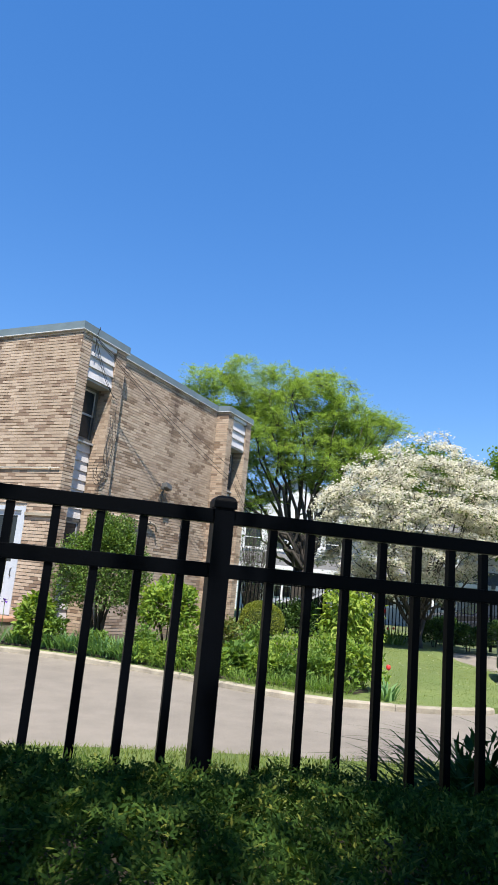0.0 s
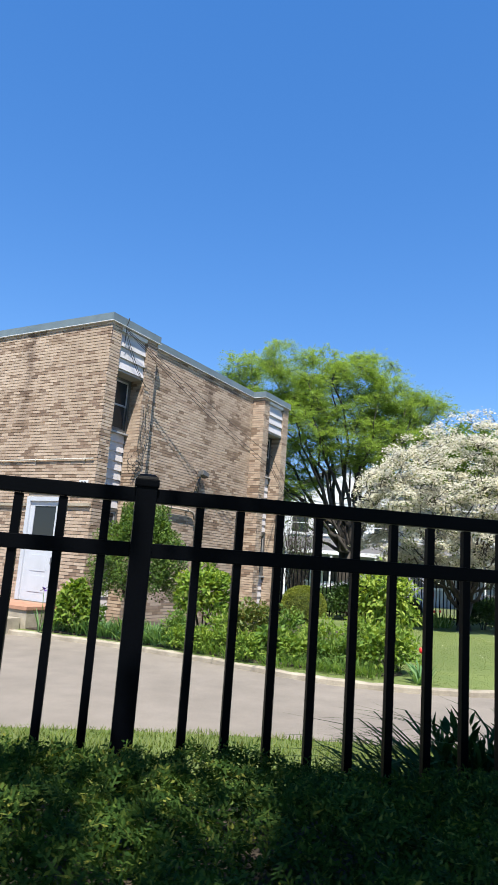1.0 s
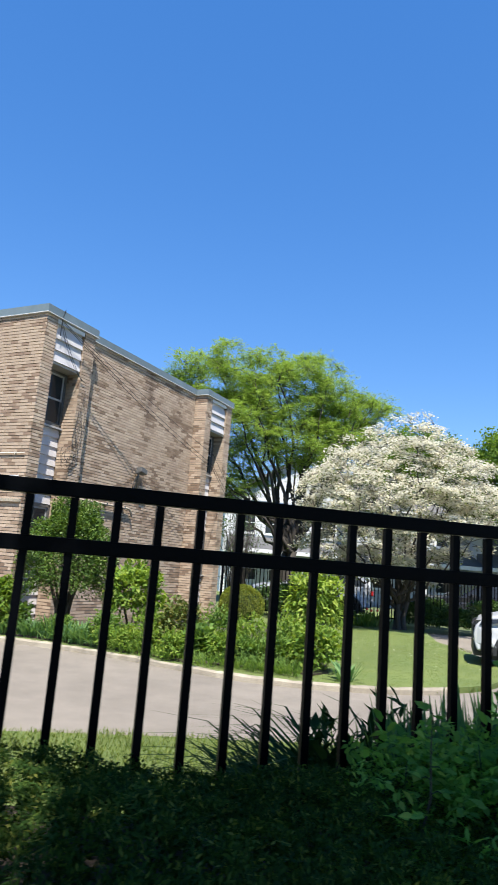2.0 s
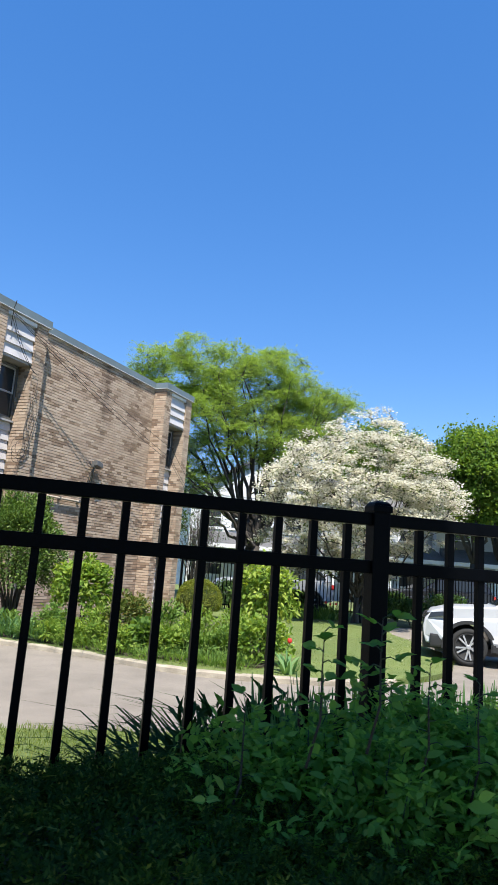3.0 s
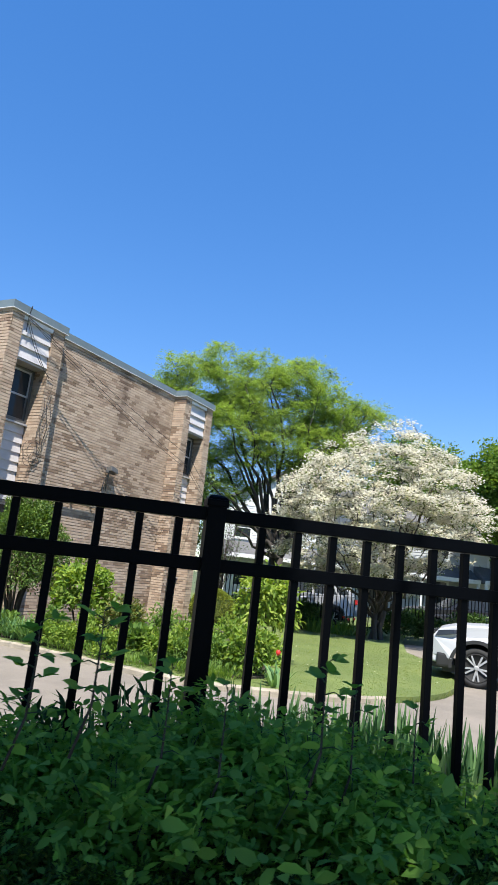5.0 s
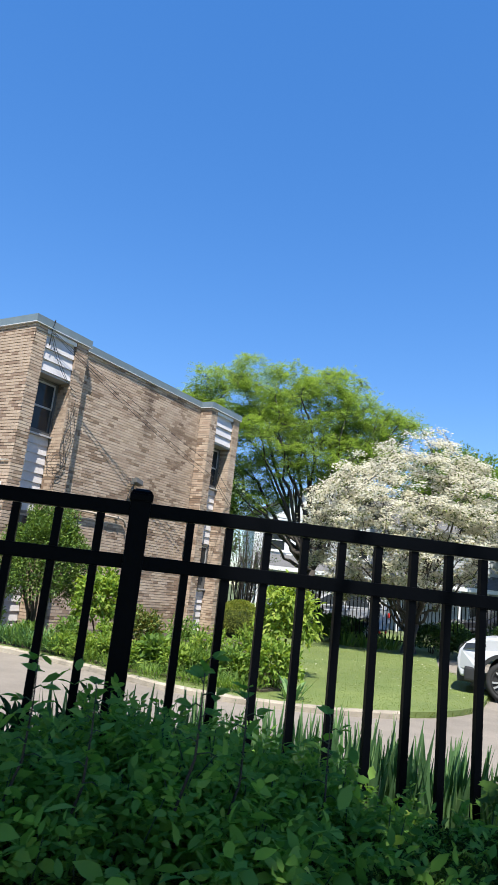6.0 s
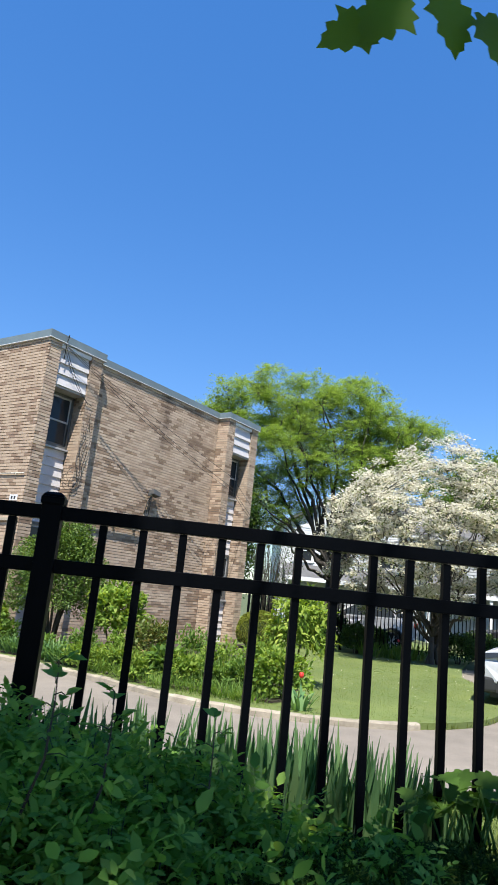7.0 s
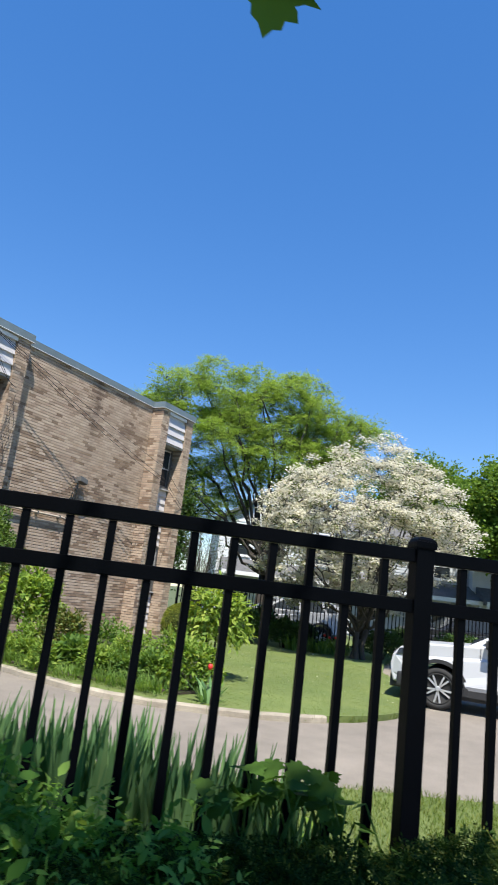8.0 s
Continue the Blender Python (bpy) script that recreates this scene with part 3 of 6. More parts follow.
# ---- plant materials ----
M["yew"] = leaf_material("yew_needles", [(0, (0.021, 0.050, 0.013)), (0.55, (0.043, 0.088, 0.021)), (0.88, (0.085, 0.135, 0.028)), (1, (0.23, 0.24, 0.055))], 0.35, 0.7, spec=0.05)
M["bush"] = leaf_material("broad_dark_leaf", [(0, (0.125, 0.265, 0.055)), (0.6, (0.215, 0.39, 0.09)), (0.94, (0.28, 0.44, 0.105)), (1, (0.36, 0.46, 0.11))], 0.5, 0.75, (1.25, 1.25, 0.5), spec=0.05)
M["strap"] = leaf_material("strap_leaf", [(0, (0.075, 0.155, 0.07)), (0.6, (0.14, 0.27, 0.115)), (1, (0.23, 0.36, 0.155))], 0.4, 0.6, spec=0.1)
# daylily green made darker so that the colour itself carries the maple's shade
M["daylily"] = leaf_material("shaded_daylily_leaf", [(0, (0.02, 0.05, 0.018)), (0.6, (0.035, 0.08, 0.026)), (1, (0.06, 0.10, 0.03))], 0.25, 0.8, spec=0.03)
M["shrub"] = leaf_material("evergreen_leaf", [(0, (0.05, 0.10, 0.022)), (0.6, (0.10, 0.18, 0.036)), (1, (0.17, 0.25, 0.055))], 0.35)
M["lime"] = leaf_material("fresh_green_leaf", [(0, (0.12, 0.215, 0.04)), (0.6, (0.205, 0.315, 0.06)), (1, (0.32, 0.40, 0.095))], 0.45, 0.6, spec=0.1)
M["yellow_lime"] = leaf_material("yellow_green_leaf", [(0, (0.13, 0.22, 0.035)), (0.6, (0.24, 0.34, 0.06)), (1, (0.37, 0.44, 0.10))], 0.45, 0.5, spec=0.15)
M["mid"] = leaf_material("mid_green_leaf", [(0, (0.085, 0.165, 0.04)), (0.6, (0.15, 0.255, 0.065)), (1, (0.225, 0.325, 0.09))], 0.45, 0.6, spec=0.1)
M["bronze"] = leaf_material("bronze_green_leaf", [(0, (0.09, 0.13, 0.03)), (0.6, (0.15, 0.20, 0.05)), (1, (0.26, 0.20, 0.07))], 0.35)
M["box"] = leaf_material("clipped_box_leaf", [(0, (0.10, 0.14, 0.02)), (0.6, (0.195, 0.235, 0.035)), (1, (0.30, 0.32, 0.06))], 0.35)
M["locust"] = leaf_material("locust_leaf", [(0, (0.165, 0.265, 0.058)), (0.6, (0.258, 0.38, 0.088)), (1, (0.345, 0.455, 0.125))], 0.5, 0.6, (1.2, 1.2, 0.65), spec=0.1)
M["flower"] = leaf_material("white_bract", [(0, (0.56, 0.535, 0.44)), (0.6, (0.74, 0.715, 0.625)), (1, (0.83, 0.81, 0.745))], 0.55, 0.6, (1.0, 0.98, 0.90))
M["dogleaf"] = leaf_material("dogwood_leaf", [(0, (0.09, 0.13, 0.03)), (0.6, (0.14, 0.20, 0.05)), (1, (0.20, 0.24, 0.08))], 0.4)
M["maple"] = leaf_material("maple_leaf", [(0, (0.055, 0.12, 0.025)), (0.6, (0.085, 0.17, 0.034)), (1, (0.14, 0.22, 0.055))], 0.45, 0.6, spec=0.1)
M["darktree"] = leaf_material("dark_tree_leaf", [(0, (0.025, 0.06, 0.015)), (0.6, (0.05, 0.105, 0.025)), (1, (0.10, 0.17, 0.04))], 0.35)
M["grass"] = leaf_material("grass_blade", [(0, (0.08, 0.13, 0.028)), (0.6, (0.134, 0.182, 0.042)), (1, (0.225, 0.245, 0.085))], 0.4, 0.7, spec=0.05)
M["bark"] = bark_material("grey_brown_bark", (0.022, 0.018, 0.014), (0.062, 0.052, 0.042))
M["twig"] = bark_material("dark_twig", (0.03, 0.022, 0.016), (0.07, 0.05, 0.035))
M["midtree"] = leaf_material("tree_leaf", [(0, (0.08, 0.16, 0.03)), (0.6, (0.145, 0.245, 0.05)), (1, (0.24, 0.34, 0.075))], 0.5, 0.6, spec=0.1)
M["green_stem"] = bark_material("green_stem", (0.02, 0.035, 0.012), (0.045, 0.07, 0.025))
M["purple"] = painted("iris_purple", (0.10, 0.03, 0.30), 0.6, 0, 0.25)
M["red"] = painted("tulip_red", (0.62, 0.03, 0.02), 0.5, 0, 0.2)

RNG = np.random.default_rng(7)


def unit(v):
    return v / np.maximum(np.linalg.norm(v, axis=-1, keepdims=True), 1e-9)


def leaf_mesh(name, at, way, up, length, width, shape="leaf", fold=0.25, late=1.0):
    """Leaves as one mesh: at = stalk ends, way = along the leaf, up = its upper side."""
    n = len(at)
    way = unit(way)
    side = unit(np.cross(way, up))
    up = np.cross(side, way)
    L, W = np.broadcast_to(length, n)[:, None], np.broadcast_to(width, n)[:, None]
    if shape == "diamond":
        co = np.stack([at, at + way * L * 0.45 + side * W / 2, at + way * L, at + way * L * 0.45 - side * W / 2], 1)
        quads = np.array([[0, 1, 2, 3]])
    elif shape == "leaf":
        lift = up * W * fold
        co = np.stack([at, at + way * L * 0.28 + side * W * 0.44 + lift * 0.8, at + way * L * 0.62 + side * W * 0.40 + lift * 0.6, at + way * L - up * L * 0.10,
                       at + way * L * 0.62 - side * W * 0.40 + lift * 0.6, at + way * L * 0.28 - side * W * 0.44 + lift * 0.8, at + way * L * 0.5], 1)
        quads = np.array([[0, 1, 2, 6], [6, 2, 3, 4], [0, 6, 4, 5]])
    elif shape == "blade":
        # an arc that turns by fold radians away from its upper side
        turn = np.broadcast_to(fold, n)[:, None]
        pts, p, w = [], at, 0.0
        for k in range(6):
            pts.append(p)
            s = ((k + 0.5) / 5) ** late
            d = way * np.cos(turn * s) - up * np.sin(turn * s)
            p = p + d * L / 5
        wide = (0.7, 1.0, 1.0, 0.98, 0.8, 0.06) if np.max(W) > 0.03 else (0.7, 1.0, 1.0, 0.85, 0.55, 0.06)
        co = np.stack([q + side * W / 2 * f * sgn for q, f in zip(pts, wide) for sgn in (-1, 1)], 1)
        quads = np.array([[2 * k, 2 * k + 1, 2 * k + 3, 2 * k + 2] for k in range(5)])
    else:  # lobed, five points
        def p(a, b, c=0.0):
            return at + way * L * a + side * W * b + up * L * c
        rim = [(0, 0), (-0.07, 0.12), (-0.04, 0.27), (0.07, 0.27), (0.11, 0.46), (0.22, 0.42), (0.37, 0.60), (0.40, 0.40), (0.48, 0.29), (0.52, 0.33), (0.66, 0.36), (0.70, 0.21), (0.82, 0.19), (0.86, 0.09), (1.0, 0.0)]
        rim += [(u, -v) for u, v in rim[-2:0:-1]]
        co = np.stack([p(0.42, 0, -0.02)] + [p(u, v, 0.10 * abs(v) - 0.08 * u * u) for u, v in rim], 1)
        n_r = len(rim)
        quads = np.array([[0, 1 + k, 1 + (k + 1) % n_r, 1 + (k + 2) % n_r] for k in range(0, n_r, 2)])
    k = co.shape[1]
    faces = (np.arange(n)[:, None, None] * k + quads[None]).reshape(-1)
    me = bpy.data.meshes.new(name)
    me.vertices.add(n * k)
    me.vertices.foreach_set("co", co.astype(np.float32).ravel())
    nf = n * len(quads)
    me.loops.add(nf * 4)
    me.loops.foreach_set("vertex_index", faces.astype(np.int32))
    me.polygons.add(nf)
    me.polygons.foreach_set("loop_start", np.arange(0, nf * 4, 4, dtype=np.int32))
    me.update(calc_edges=True)
    return me


def leaves(name, material, parent, *args, label="", **kw):
    me = leaf_mesh(name, *args, **kw)
    me.materials.append(material)
    ob = new(name, me)
    if parent:
        ob.parent = parent
    if label:
        ob["label"] = label
    return ob


def rand_dirs(n, rng=RNG, up=0.0):
    v = rng.normal(size=(n, 3))
    v[:, 2] += up
    return unit(v)


def lumpy(p, scale, seed=0.0):
    return np.array([noise.noise(Vector((x * scale + seed, y * scale, z * scale))) for x, y, z in p])


# ---- shrubs ----
def shrub(name, label, at, radii, count, leaf, width, material, lump=0.3, fill=0.35, stems=5, droop=0.0, group="", base=0.0, flat=0.0, shape="leaf"):
    """A shrub: stems from one base, leaves in an uneven shell round them."""
    ob = thing(name, label, "shrub", pose(*at), group)
    rng = np.random.default_rng(int(abs(at[0] * 100 + at[1] * 37)) + count)
    rx, ry, rz = radii
    d = rand_dirs(count, rng)
    d[:, 2] = np.where(d[:, 2] < -0.55, -d[:, 2], d[:, 2])
    r = (1 - fill * rng.random(count) ** 1.5) * (1 + lump * lumpy(d, 2.2, at[0]) + 0.5 * lump * lumpy(d, 5.0, at[1]))
    p = d * r[:, None] * np.array([rx, ry, rz]) + np.array([0, 0, rz * 0.85 + base])
    p[:, 2] = np.maximum(p[:, 2], 0.04)
    way = unit(d + 0.8 * rng.normal(size=(count, 3)) + np.array([0, 0, 0.25 - droop]))
    up = unit(rng.normal(size=(count, 3)) * 0.5 + np.array([0, 0, 1.0]) + d * 0.6)
    s = rng.uniform(0.6, 1.25, count)
    leaves("foliage", material, ob, p, way, up, leaf * s, width * s, shape=shape)
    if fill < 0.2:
        # dark ball behind the thin leaf shell, painting in the shade between leaves
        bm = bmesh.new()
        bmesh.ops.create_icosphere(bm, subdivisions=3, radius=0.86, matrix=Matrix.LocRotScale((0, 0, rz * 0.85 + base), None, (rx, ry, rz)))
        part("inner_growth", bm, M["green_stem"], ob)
    for k in range(stems):
        a = 2 * math.pi * k / stems + rng.uniform(-0.4, 0.4)
        e = Vector((math.cos(a) * rx * 0.55, math.sin(a) * ry * 0.55, base + rz * rng.uniform(0.9, 1.3)))
        bm = tube(bmesh.new(), [(math.cos(a) * 0.05, math.sin(a) * 0.05, -0.05), (e.x * 0.3, e.y * 0.3, e.z * 0.35), (e.x * 0.7, e.y * 0.7, e.z * 0.7), e], [0.022 * rz + 0.006, 0.018 * rz + 0.005, 0.012 * rz + 0.003, 0.004], 6)
        part("stem", bm, M["twig"], ob)
    return ob


shrub("evergreen_shrub", "tall rounded evergreen shrub against the brick corner", (0.33, 10.85, 0), (0.82, 0.62, 1.14), 25000, 0.055, 0.028, M["shrub"], 0.34, 0.5, 9, base=0.36)
shrub("leafy_bush", "fresh green leafy bush by the brick wall", (1.52, 10.15, 0), (0.52, 0.45, 0.52), 2600, 0.10, 0.055, M["lime"], 0.4, 0.5, 5, base=0.36)
shrub("leafy_bush", "bright green leafy bush beside the door steps", (-0.76, 10.80, 0), (0.32, 0.30, 0.46), 2000, 0.10, 0.055, M["lime"], 0.4, 0.5, 5, base=0.02)
shrub("bronze_bush", "bronze-tinged green bush in the flower bed", (2.2, 9.0, 0), (0.36, 0.34, 0.42), 2200, 0.07, 0.04, M["bronze"], 0.4, 0.5, 5, base=0.03)
shrub("yellow_green_shrub", "weeping yellow-green shrub beside the lawn", (4.68, 9.35, 0), (0.54, 0.48, 0.64), 1700, 0.125, 0.05, M["yellow_lime"], 0.45, 0.6, 5, 0.9, base=0.36)
shrub("low_lime_bush", "low lime-green bush at the lawn's edge", (4.1, 7.75, 0), (0.42, 0.36, 0.36), 1600, 0.08, 0.045, M["lime"], 0.4, 0.5, 4)
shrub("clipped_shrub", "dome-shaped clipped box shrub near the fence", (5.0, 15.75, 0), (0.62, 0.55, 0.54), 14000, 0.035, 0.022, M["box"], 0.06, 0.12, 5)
shrub("bed_perennial", "dark green leafy perennial in the flower bed", (2.45, 8.55, 0), (0.26, 0.24, 0.24), 700, 0.13, 0.085, M["mid"], 0.4, 0.6, 3, group="bed perennials")
for x, y, r, h, m in ((1.05, 9.6, 0.3, 0.30, "mid"), (1.75, 9.25, 0.32, 0.34, "lime"), (2.75, 8.25, 0.26, 0.22, "lime"), (3.1, 8.2, 0.24, 0.2, "mid"), (3.55, 8.0, 0.26, 0.26, "mid"),
                      (3.3, 8.8, 0.4, 0.36, "lime"), (3.9, 8.6, 0.35, 0.40, "lime"), (2.9, 9.3, 0.35, 0.40, "mid"), (0.3, 10.3, 0.3, 0.2, "mid"), (-0.45, 10.75, 0.3, 0.3, "mid")):
    shrub("bed_perennial", "fresh green leafy perennial in the flower bed", (x, y, 0), (r, r * 0.9, h), 900, 0.075, 0.035, M[m], 0.45, 0.7, 3, group="bed perennials")
_r = random.Random(31)
for k in range(4):
    x = 1.05 + 0.32 * k
    y = smooth_kerb(x) + _r.uniform(0.30, 0.62)
    shrub("bed_perennial", "fresh green leafy perennial in the flower bed", (x, y, 0), (_r.uniform(0.20, 0.27), 0.2, _r.uniform(0.15, 0.24)), 650, 0.07, 0.03, M[_r.choice(("lime", "mid", "lime"))], 0.45, 0.7, 3, group="bed perennials")
for x, y, r, h in ((2.62, 0.78, 0.22, 0.36), (2.95, 0.75, 0.22, 0.36), (3.28, 0.72, 0.24, 0.36), (3.5, 0.6, 0.2, 0.32), (2.2, 0.8, 0.22, 0.34)):
    shrub("bed_perennial", "bright green leafy perennial behind the black fence", (x, y, -0.04), (r, r, h), 800, 0.06, 0.034, M["lime"], 0.4, 0.7, 3, group="perennials behind the near fence")
for x, y, r, h in ((6.9, 19.3, 0.7, 0.5), (8.0, 19.4, 0.6, 0.6), (9.4, 19.6, 0.5, 0.4), (13.2, 19.8, 0.6, 0.5), (8.3, 17.9, 0.5, 0.45), (11.3, 17.4, 0.7, 0.45), (12.4, 17.2, 0.6, 0.4), (13.6, 17.0, 0.8, 0.55), (7.0, 18.0, 0.55, 0.6)):
    shrub("dark_shrub", "low dark green shrub along the far fence", (x, y, 0), (r, r * 0.8, h), 2600, 0.08, 0.05, M["darktree"], 0.35, 0.5, 4, group="shrubs along the far fence")


def bare_shrub(at, h, n):
    ob = thing("twiggy_shrub", "nearly bare twiggy grey shrub beside the brick building", "shrub", pose(*at))
    rng = np.random.default_rng(9)
    for k in range(n):
        a = rng.uniform(0, 6.28)
        tip = Vector((math.cos(a) * rng.uniform(0.2, 0.9), math.sin(a) * rng.uniform(0.2, 0.7), h * rng.uniform(0.6, 1.05)))
        pts = [Vector((0, 0, -0.05)), tip * 0.4 + Vector(rng.normal(size=3) * 0.06), tip * 0.75 + Vector(rng.normal(size=3) * 0.08), tip]
        bm = tube(bmesh.new(), pts, [0.016, 0.012, 0.008, 0.003], 5)
        for j in range(5):
            q = pts[1].lerp(tip, rng.uniform(0.1, 0.95))
            tube(bm, [q, q + Vector(rng.normal(size=3) * 0.22) + Vector((0, 0, 0.12))], [0.006, 0.002], 4)
        part("stem", bm, M["bark"], ob)
    m = 1500
    p = rng.normal(size=(m, 3)) * (0.5, 0.4, h * 0.2) + (0, 0, h * 0.7)
    leaves("foliage", M["darktree"], ob, p, rand_dirs(m, rng), rand_dirs(m, rng, 1.0), 0.06, 0.03)


bare_shrub((5.75, 19.5, 0), 3.5, 60)


# ---- strap-leaved clumps ----
def strap_clump(name, label, category, at, count, height, spread, width, material, arch=0.5, group="", lean=0.25, late=1.0, even=0.2, short=0.55):
    ob = thing(name, label, category, pose(*at), group)
    rng = np.random.default_rng(int(abs(at[0] * 131 + at[1] * 57)) + count)
    a = rng.uniform(0, 2 * math.pi, count)
    rad = spread * np.sqrt(rng.random(count))
    p = np.stack([rad * np.cos(a), rad * np.sin(a), np.full(count, -0.02)], 1)
    out = np.stack([np.cos(a), np.sin(a), np.zeros(count)], 1) + 0.5 * rng.normal(size=(count, 3)) * (1, 1, 0)
    way = unit(np.array([0, 0, 1.0]) + out * lean * rng.uniform(0.2, 1.2, count)[:, None])
    up = -unit(out)
    L = height * rng.uniform(short, 1.08, count)
    leaves("foliage", material, ob, p, way, up, L, width * rng.uniform(0.7, 1.2, count), shape="blade", fold=arch * rng.uniform(even, 1.3, count), late=late)
    return ob


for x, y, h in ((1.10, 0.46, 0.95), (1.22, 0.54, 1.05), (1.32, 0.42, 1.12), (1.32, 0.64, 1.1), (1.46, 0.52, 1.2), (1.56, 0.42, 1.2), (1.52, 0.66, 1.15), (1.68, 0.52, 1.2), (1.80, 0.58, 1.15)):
    strap_clump("daylily_clump", "arching daylily clump in shade-darkened green behind the black fence", "plant", (x, y, -0.04), 280, h * 1.06, 0.12, 0.021, M["daylily"], 2.6, "daylilies", 0.2, 1.9, 0.6, 0.6)
# leafy plants in the same shade-darkened green
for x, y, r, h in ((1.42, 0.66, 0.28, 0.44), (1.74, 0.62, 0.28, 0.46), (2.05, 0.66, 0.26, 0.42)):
    shrub("bed_perennial", "leafy perennial in shade-darkened green among the daylilies", (x, y, -0.04), (r, r * 0.7, h), 1300, 0.10, 0.035, M["daylily"], 0.4, 0.7, 4, group="perennials behind the near fence")
for x, y, h in ((1.70, 0.45, 1.0), (1.86, 0.38, 1.02), (2.05, 0.42, 1.0), (2.2, 0.5, 1.0), (2.36, 0.40, 1.0), (2.52, 0.48, 1.0), (2.68, 0.40, 1.0), (2.84, 0.48, 0.98), (3.0, 0.40, 0.96), (3.16, 0.48, 0.92), (3.30, 0.42, 0.82)):
    strap_clump("iris_clump", "upright grey-green iris leaves behind the black fence", "plant", (x, y, -0.04), 130, h, 0.14, 0.037, M["strap"], 0.25, "irises", 0.06, 2.0, 0.2, 0.78)
for x, y, h in ((-1.05, 10.95, 0.36), (-0.62, 10.66, 0.38), (-0.35, 10.5, 0.42), (-0.12, 10.36, 0.42), (0.12, 10.2, 0.44), (0.35, 10.05, 0.42), (0.55, 9.86, 0.42), (0.78, 9.66, 0.40), (1.0, 9.45, 0.38)):
    strap_clump("iris_clump", "blue-green strap-leaved clump along the kerb", "plant", (x, y, 0.03), 90, h, 0.2, 0.026, M["strap"], 1.1, "bed irises", 0.45)
for x, y, h, m in ((0.9, 9.85, 0.42, "mid"), (1.2, 9.6, 0.46, "lime"), (2.3, 9.3, 0.55, "mid"), (3.0, 8.75, 0.6, "lime"), (3.4, 8.35, 0.62, "mid"), (2.6, 8.9, 0.56, "mid"), (3.7, 8.2, 0.58, "lime"), (3.2, 8.5, 0.6, "mid")):
    strap_clump("grass_clump", "tall fresh green grassy clump in the flower bed", "plant", (x, y, 0.03), 190, h, 0.28, 0.014, M[m], 1.0, "bed grasses", 0.45)
for x, y, h in ((4.0, 7.9, 0.36), (1.4, 9.1, 0.32), (1.7, 8.85, 0.32), (2.0, 8.5, 0.30), (2.9, 7.85, 0.28), (3.3, 7.55, 0.28), (3.6, 7.45, 0.28), (2.45, 8.0, 0.28)):
    strap_clump("grass_clump", "low ragged grassy clump by the kerb", "plant", (x, y, 0.03), 230, h, 0.32, 0.011, M["mid"], 1.3, "bed grasses", 0.6)
for x, y in ((8.6, 17.4), (9.3, 17.3), (9.9, 17.5)):
    strap_clump("grass_clump", "fresh green clump beside the far fence", "plant", (x, y, 0), 120, 0.5, 0.35, 0.03, M["mid"], 0.5, "bed grasses", 0.4)


def tulip(at, height, lean):
    ob = thing("tulip", "red tulip in flower above green leaves", "flower", pose(*at), "red tulips")
    part("stalk", tube(bmesh.new(), [(0, 0, 0), (lean * 0.3, 0, height * 0.5), (lean, 0, height - 0.06)], 0.005, 6), M["mid"], ob)
    bm = lathe(bmesh.new(), [(0.006, 0), (0.026, 0.012), (0.034, 0.035), (0.030, 0.06), (0.020, 0.075)], 12, pose(lean, 0, height - 0.062))
    part("flower_head", bm, M["red"], ob)
    rng = np.random.default_rng(int(at[0] * 97))
    a = rng.uniform(0, 6.28, 6)
    out = np.stack([np.cos(a), np.sin(a), 0 * a], 1)
    leaves("foliage", M["strap"], ob, out * 0.02, unit(out * 0.5 + (0, 0, 1.0)), -out, rng.uniform(0.25, 0.4, 6), 0.05, shape="blade", fold=0.8)


def purple_iris(at, height):
    ob = thing("purple_iris", "purple iris in flower beside the door steps", "flower", pose(*at))
    part("stalk", tube(bmesh.new(), [(0, 0, 0), (0.01, 0, height * 0.5), (0, 0, height)], 0.006, 6), M["mid"], ob)
    rng = np.random.default_rng(6)
    a = np.arange(6) * 1.047
    out = np.stack([np.cos(a), np.sin(a), 0 * a], 1)
    rise = np.where(np.arange(6) % 2 == 0, 0.9, -0.25)[:, None] * (0, 0, 1.0)
    leaves("petals", M["purple"], ob, np.tile((0, 0, height), (6, 1)), unit(out + rise), out * -0.5 + (0, 0, 1.0), rng.uniform(0.07, 0.09, 6), 0.06, label="violet petals")
    b = rng.uniform(0, 6.28, 8)
    way = np.stack([np.cos(b), np.sin(b), 0 * b], 1)
    leaves("foliage", M["strap"], ob, way * 0.03, unit(way * 0.3 + (0, 0, 1.0)), -way, rng.uniform(0.35, 0.5, 8), 0.028, shape="blade", fold=0.5)


tulip((4.20, 6.95, 0.0), 0.47, 0.03)
purple_iris((-1.32, 10.6, 0.03), 0.72)
for x, y, h in ((9.25, 17.0, 0.55), (9.45, 17.1, 0.5), (9.6, 17.0, 0.52)):
    tulip((x, y, 0.0), h, 0.04)
strap_clump("tulip_leaves", "blue-green tulip leaves at the lawn's edge", "plant", (4.28, 6.98, 0.0), 26, 0.38, 0.14, 0.035, M["strap"], 0.7, "", 0.5)


# ---- clipped yew hedge in front of the fence ----
def hedge_top(x):
    return np.interp(x, (-4, -0.6, 0.3, 1.0, 2.0, 3.0, 6.0), (1.0, 0.99, 0.935, 0.89, 0.84, 0.80, 0.79))


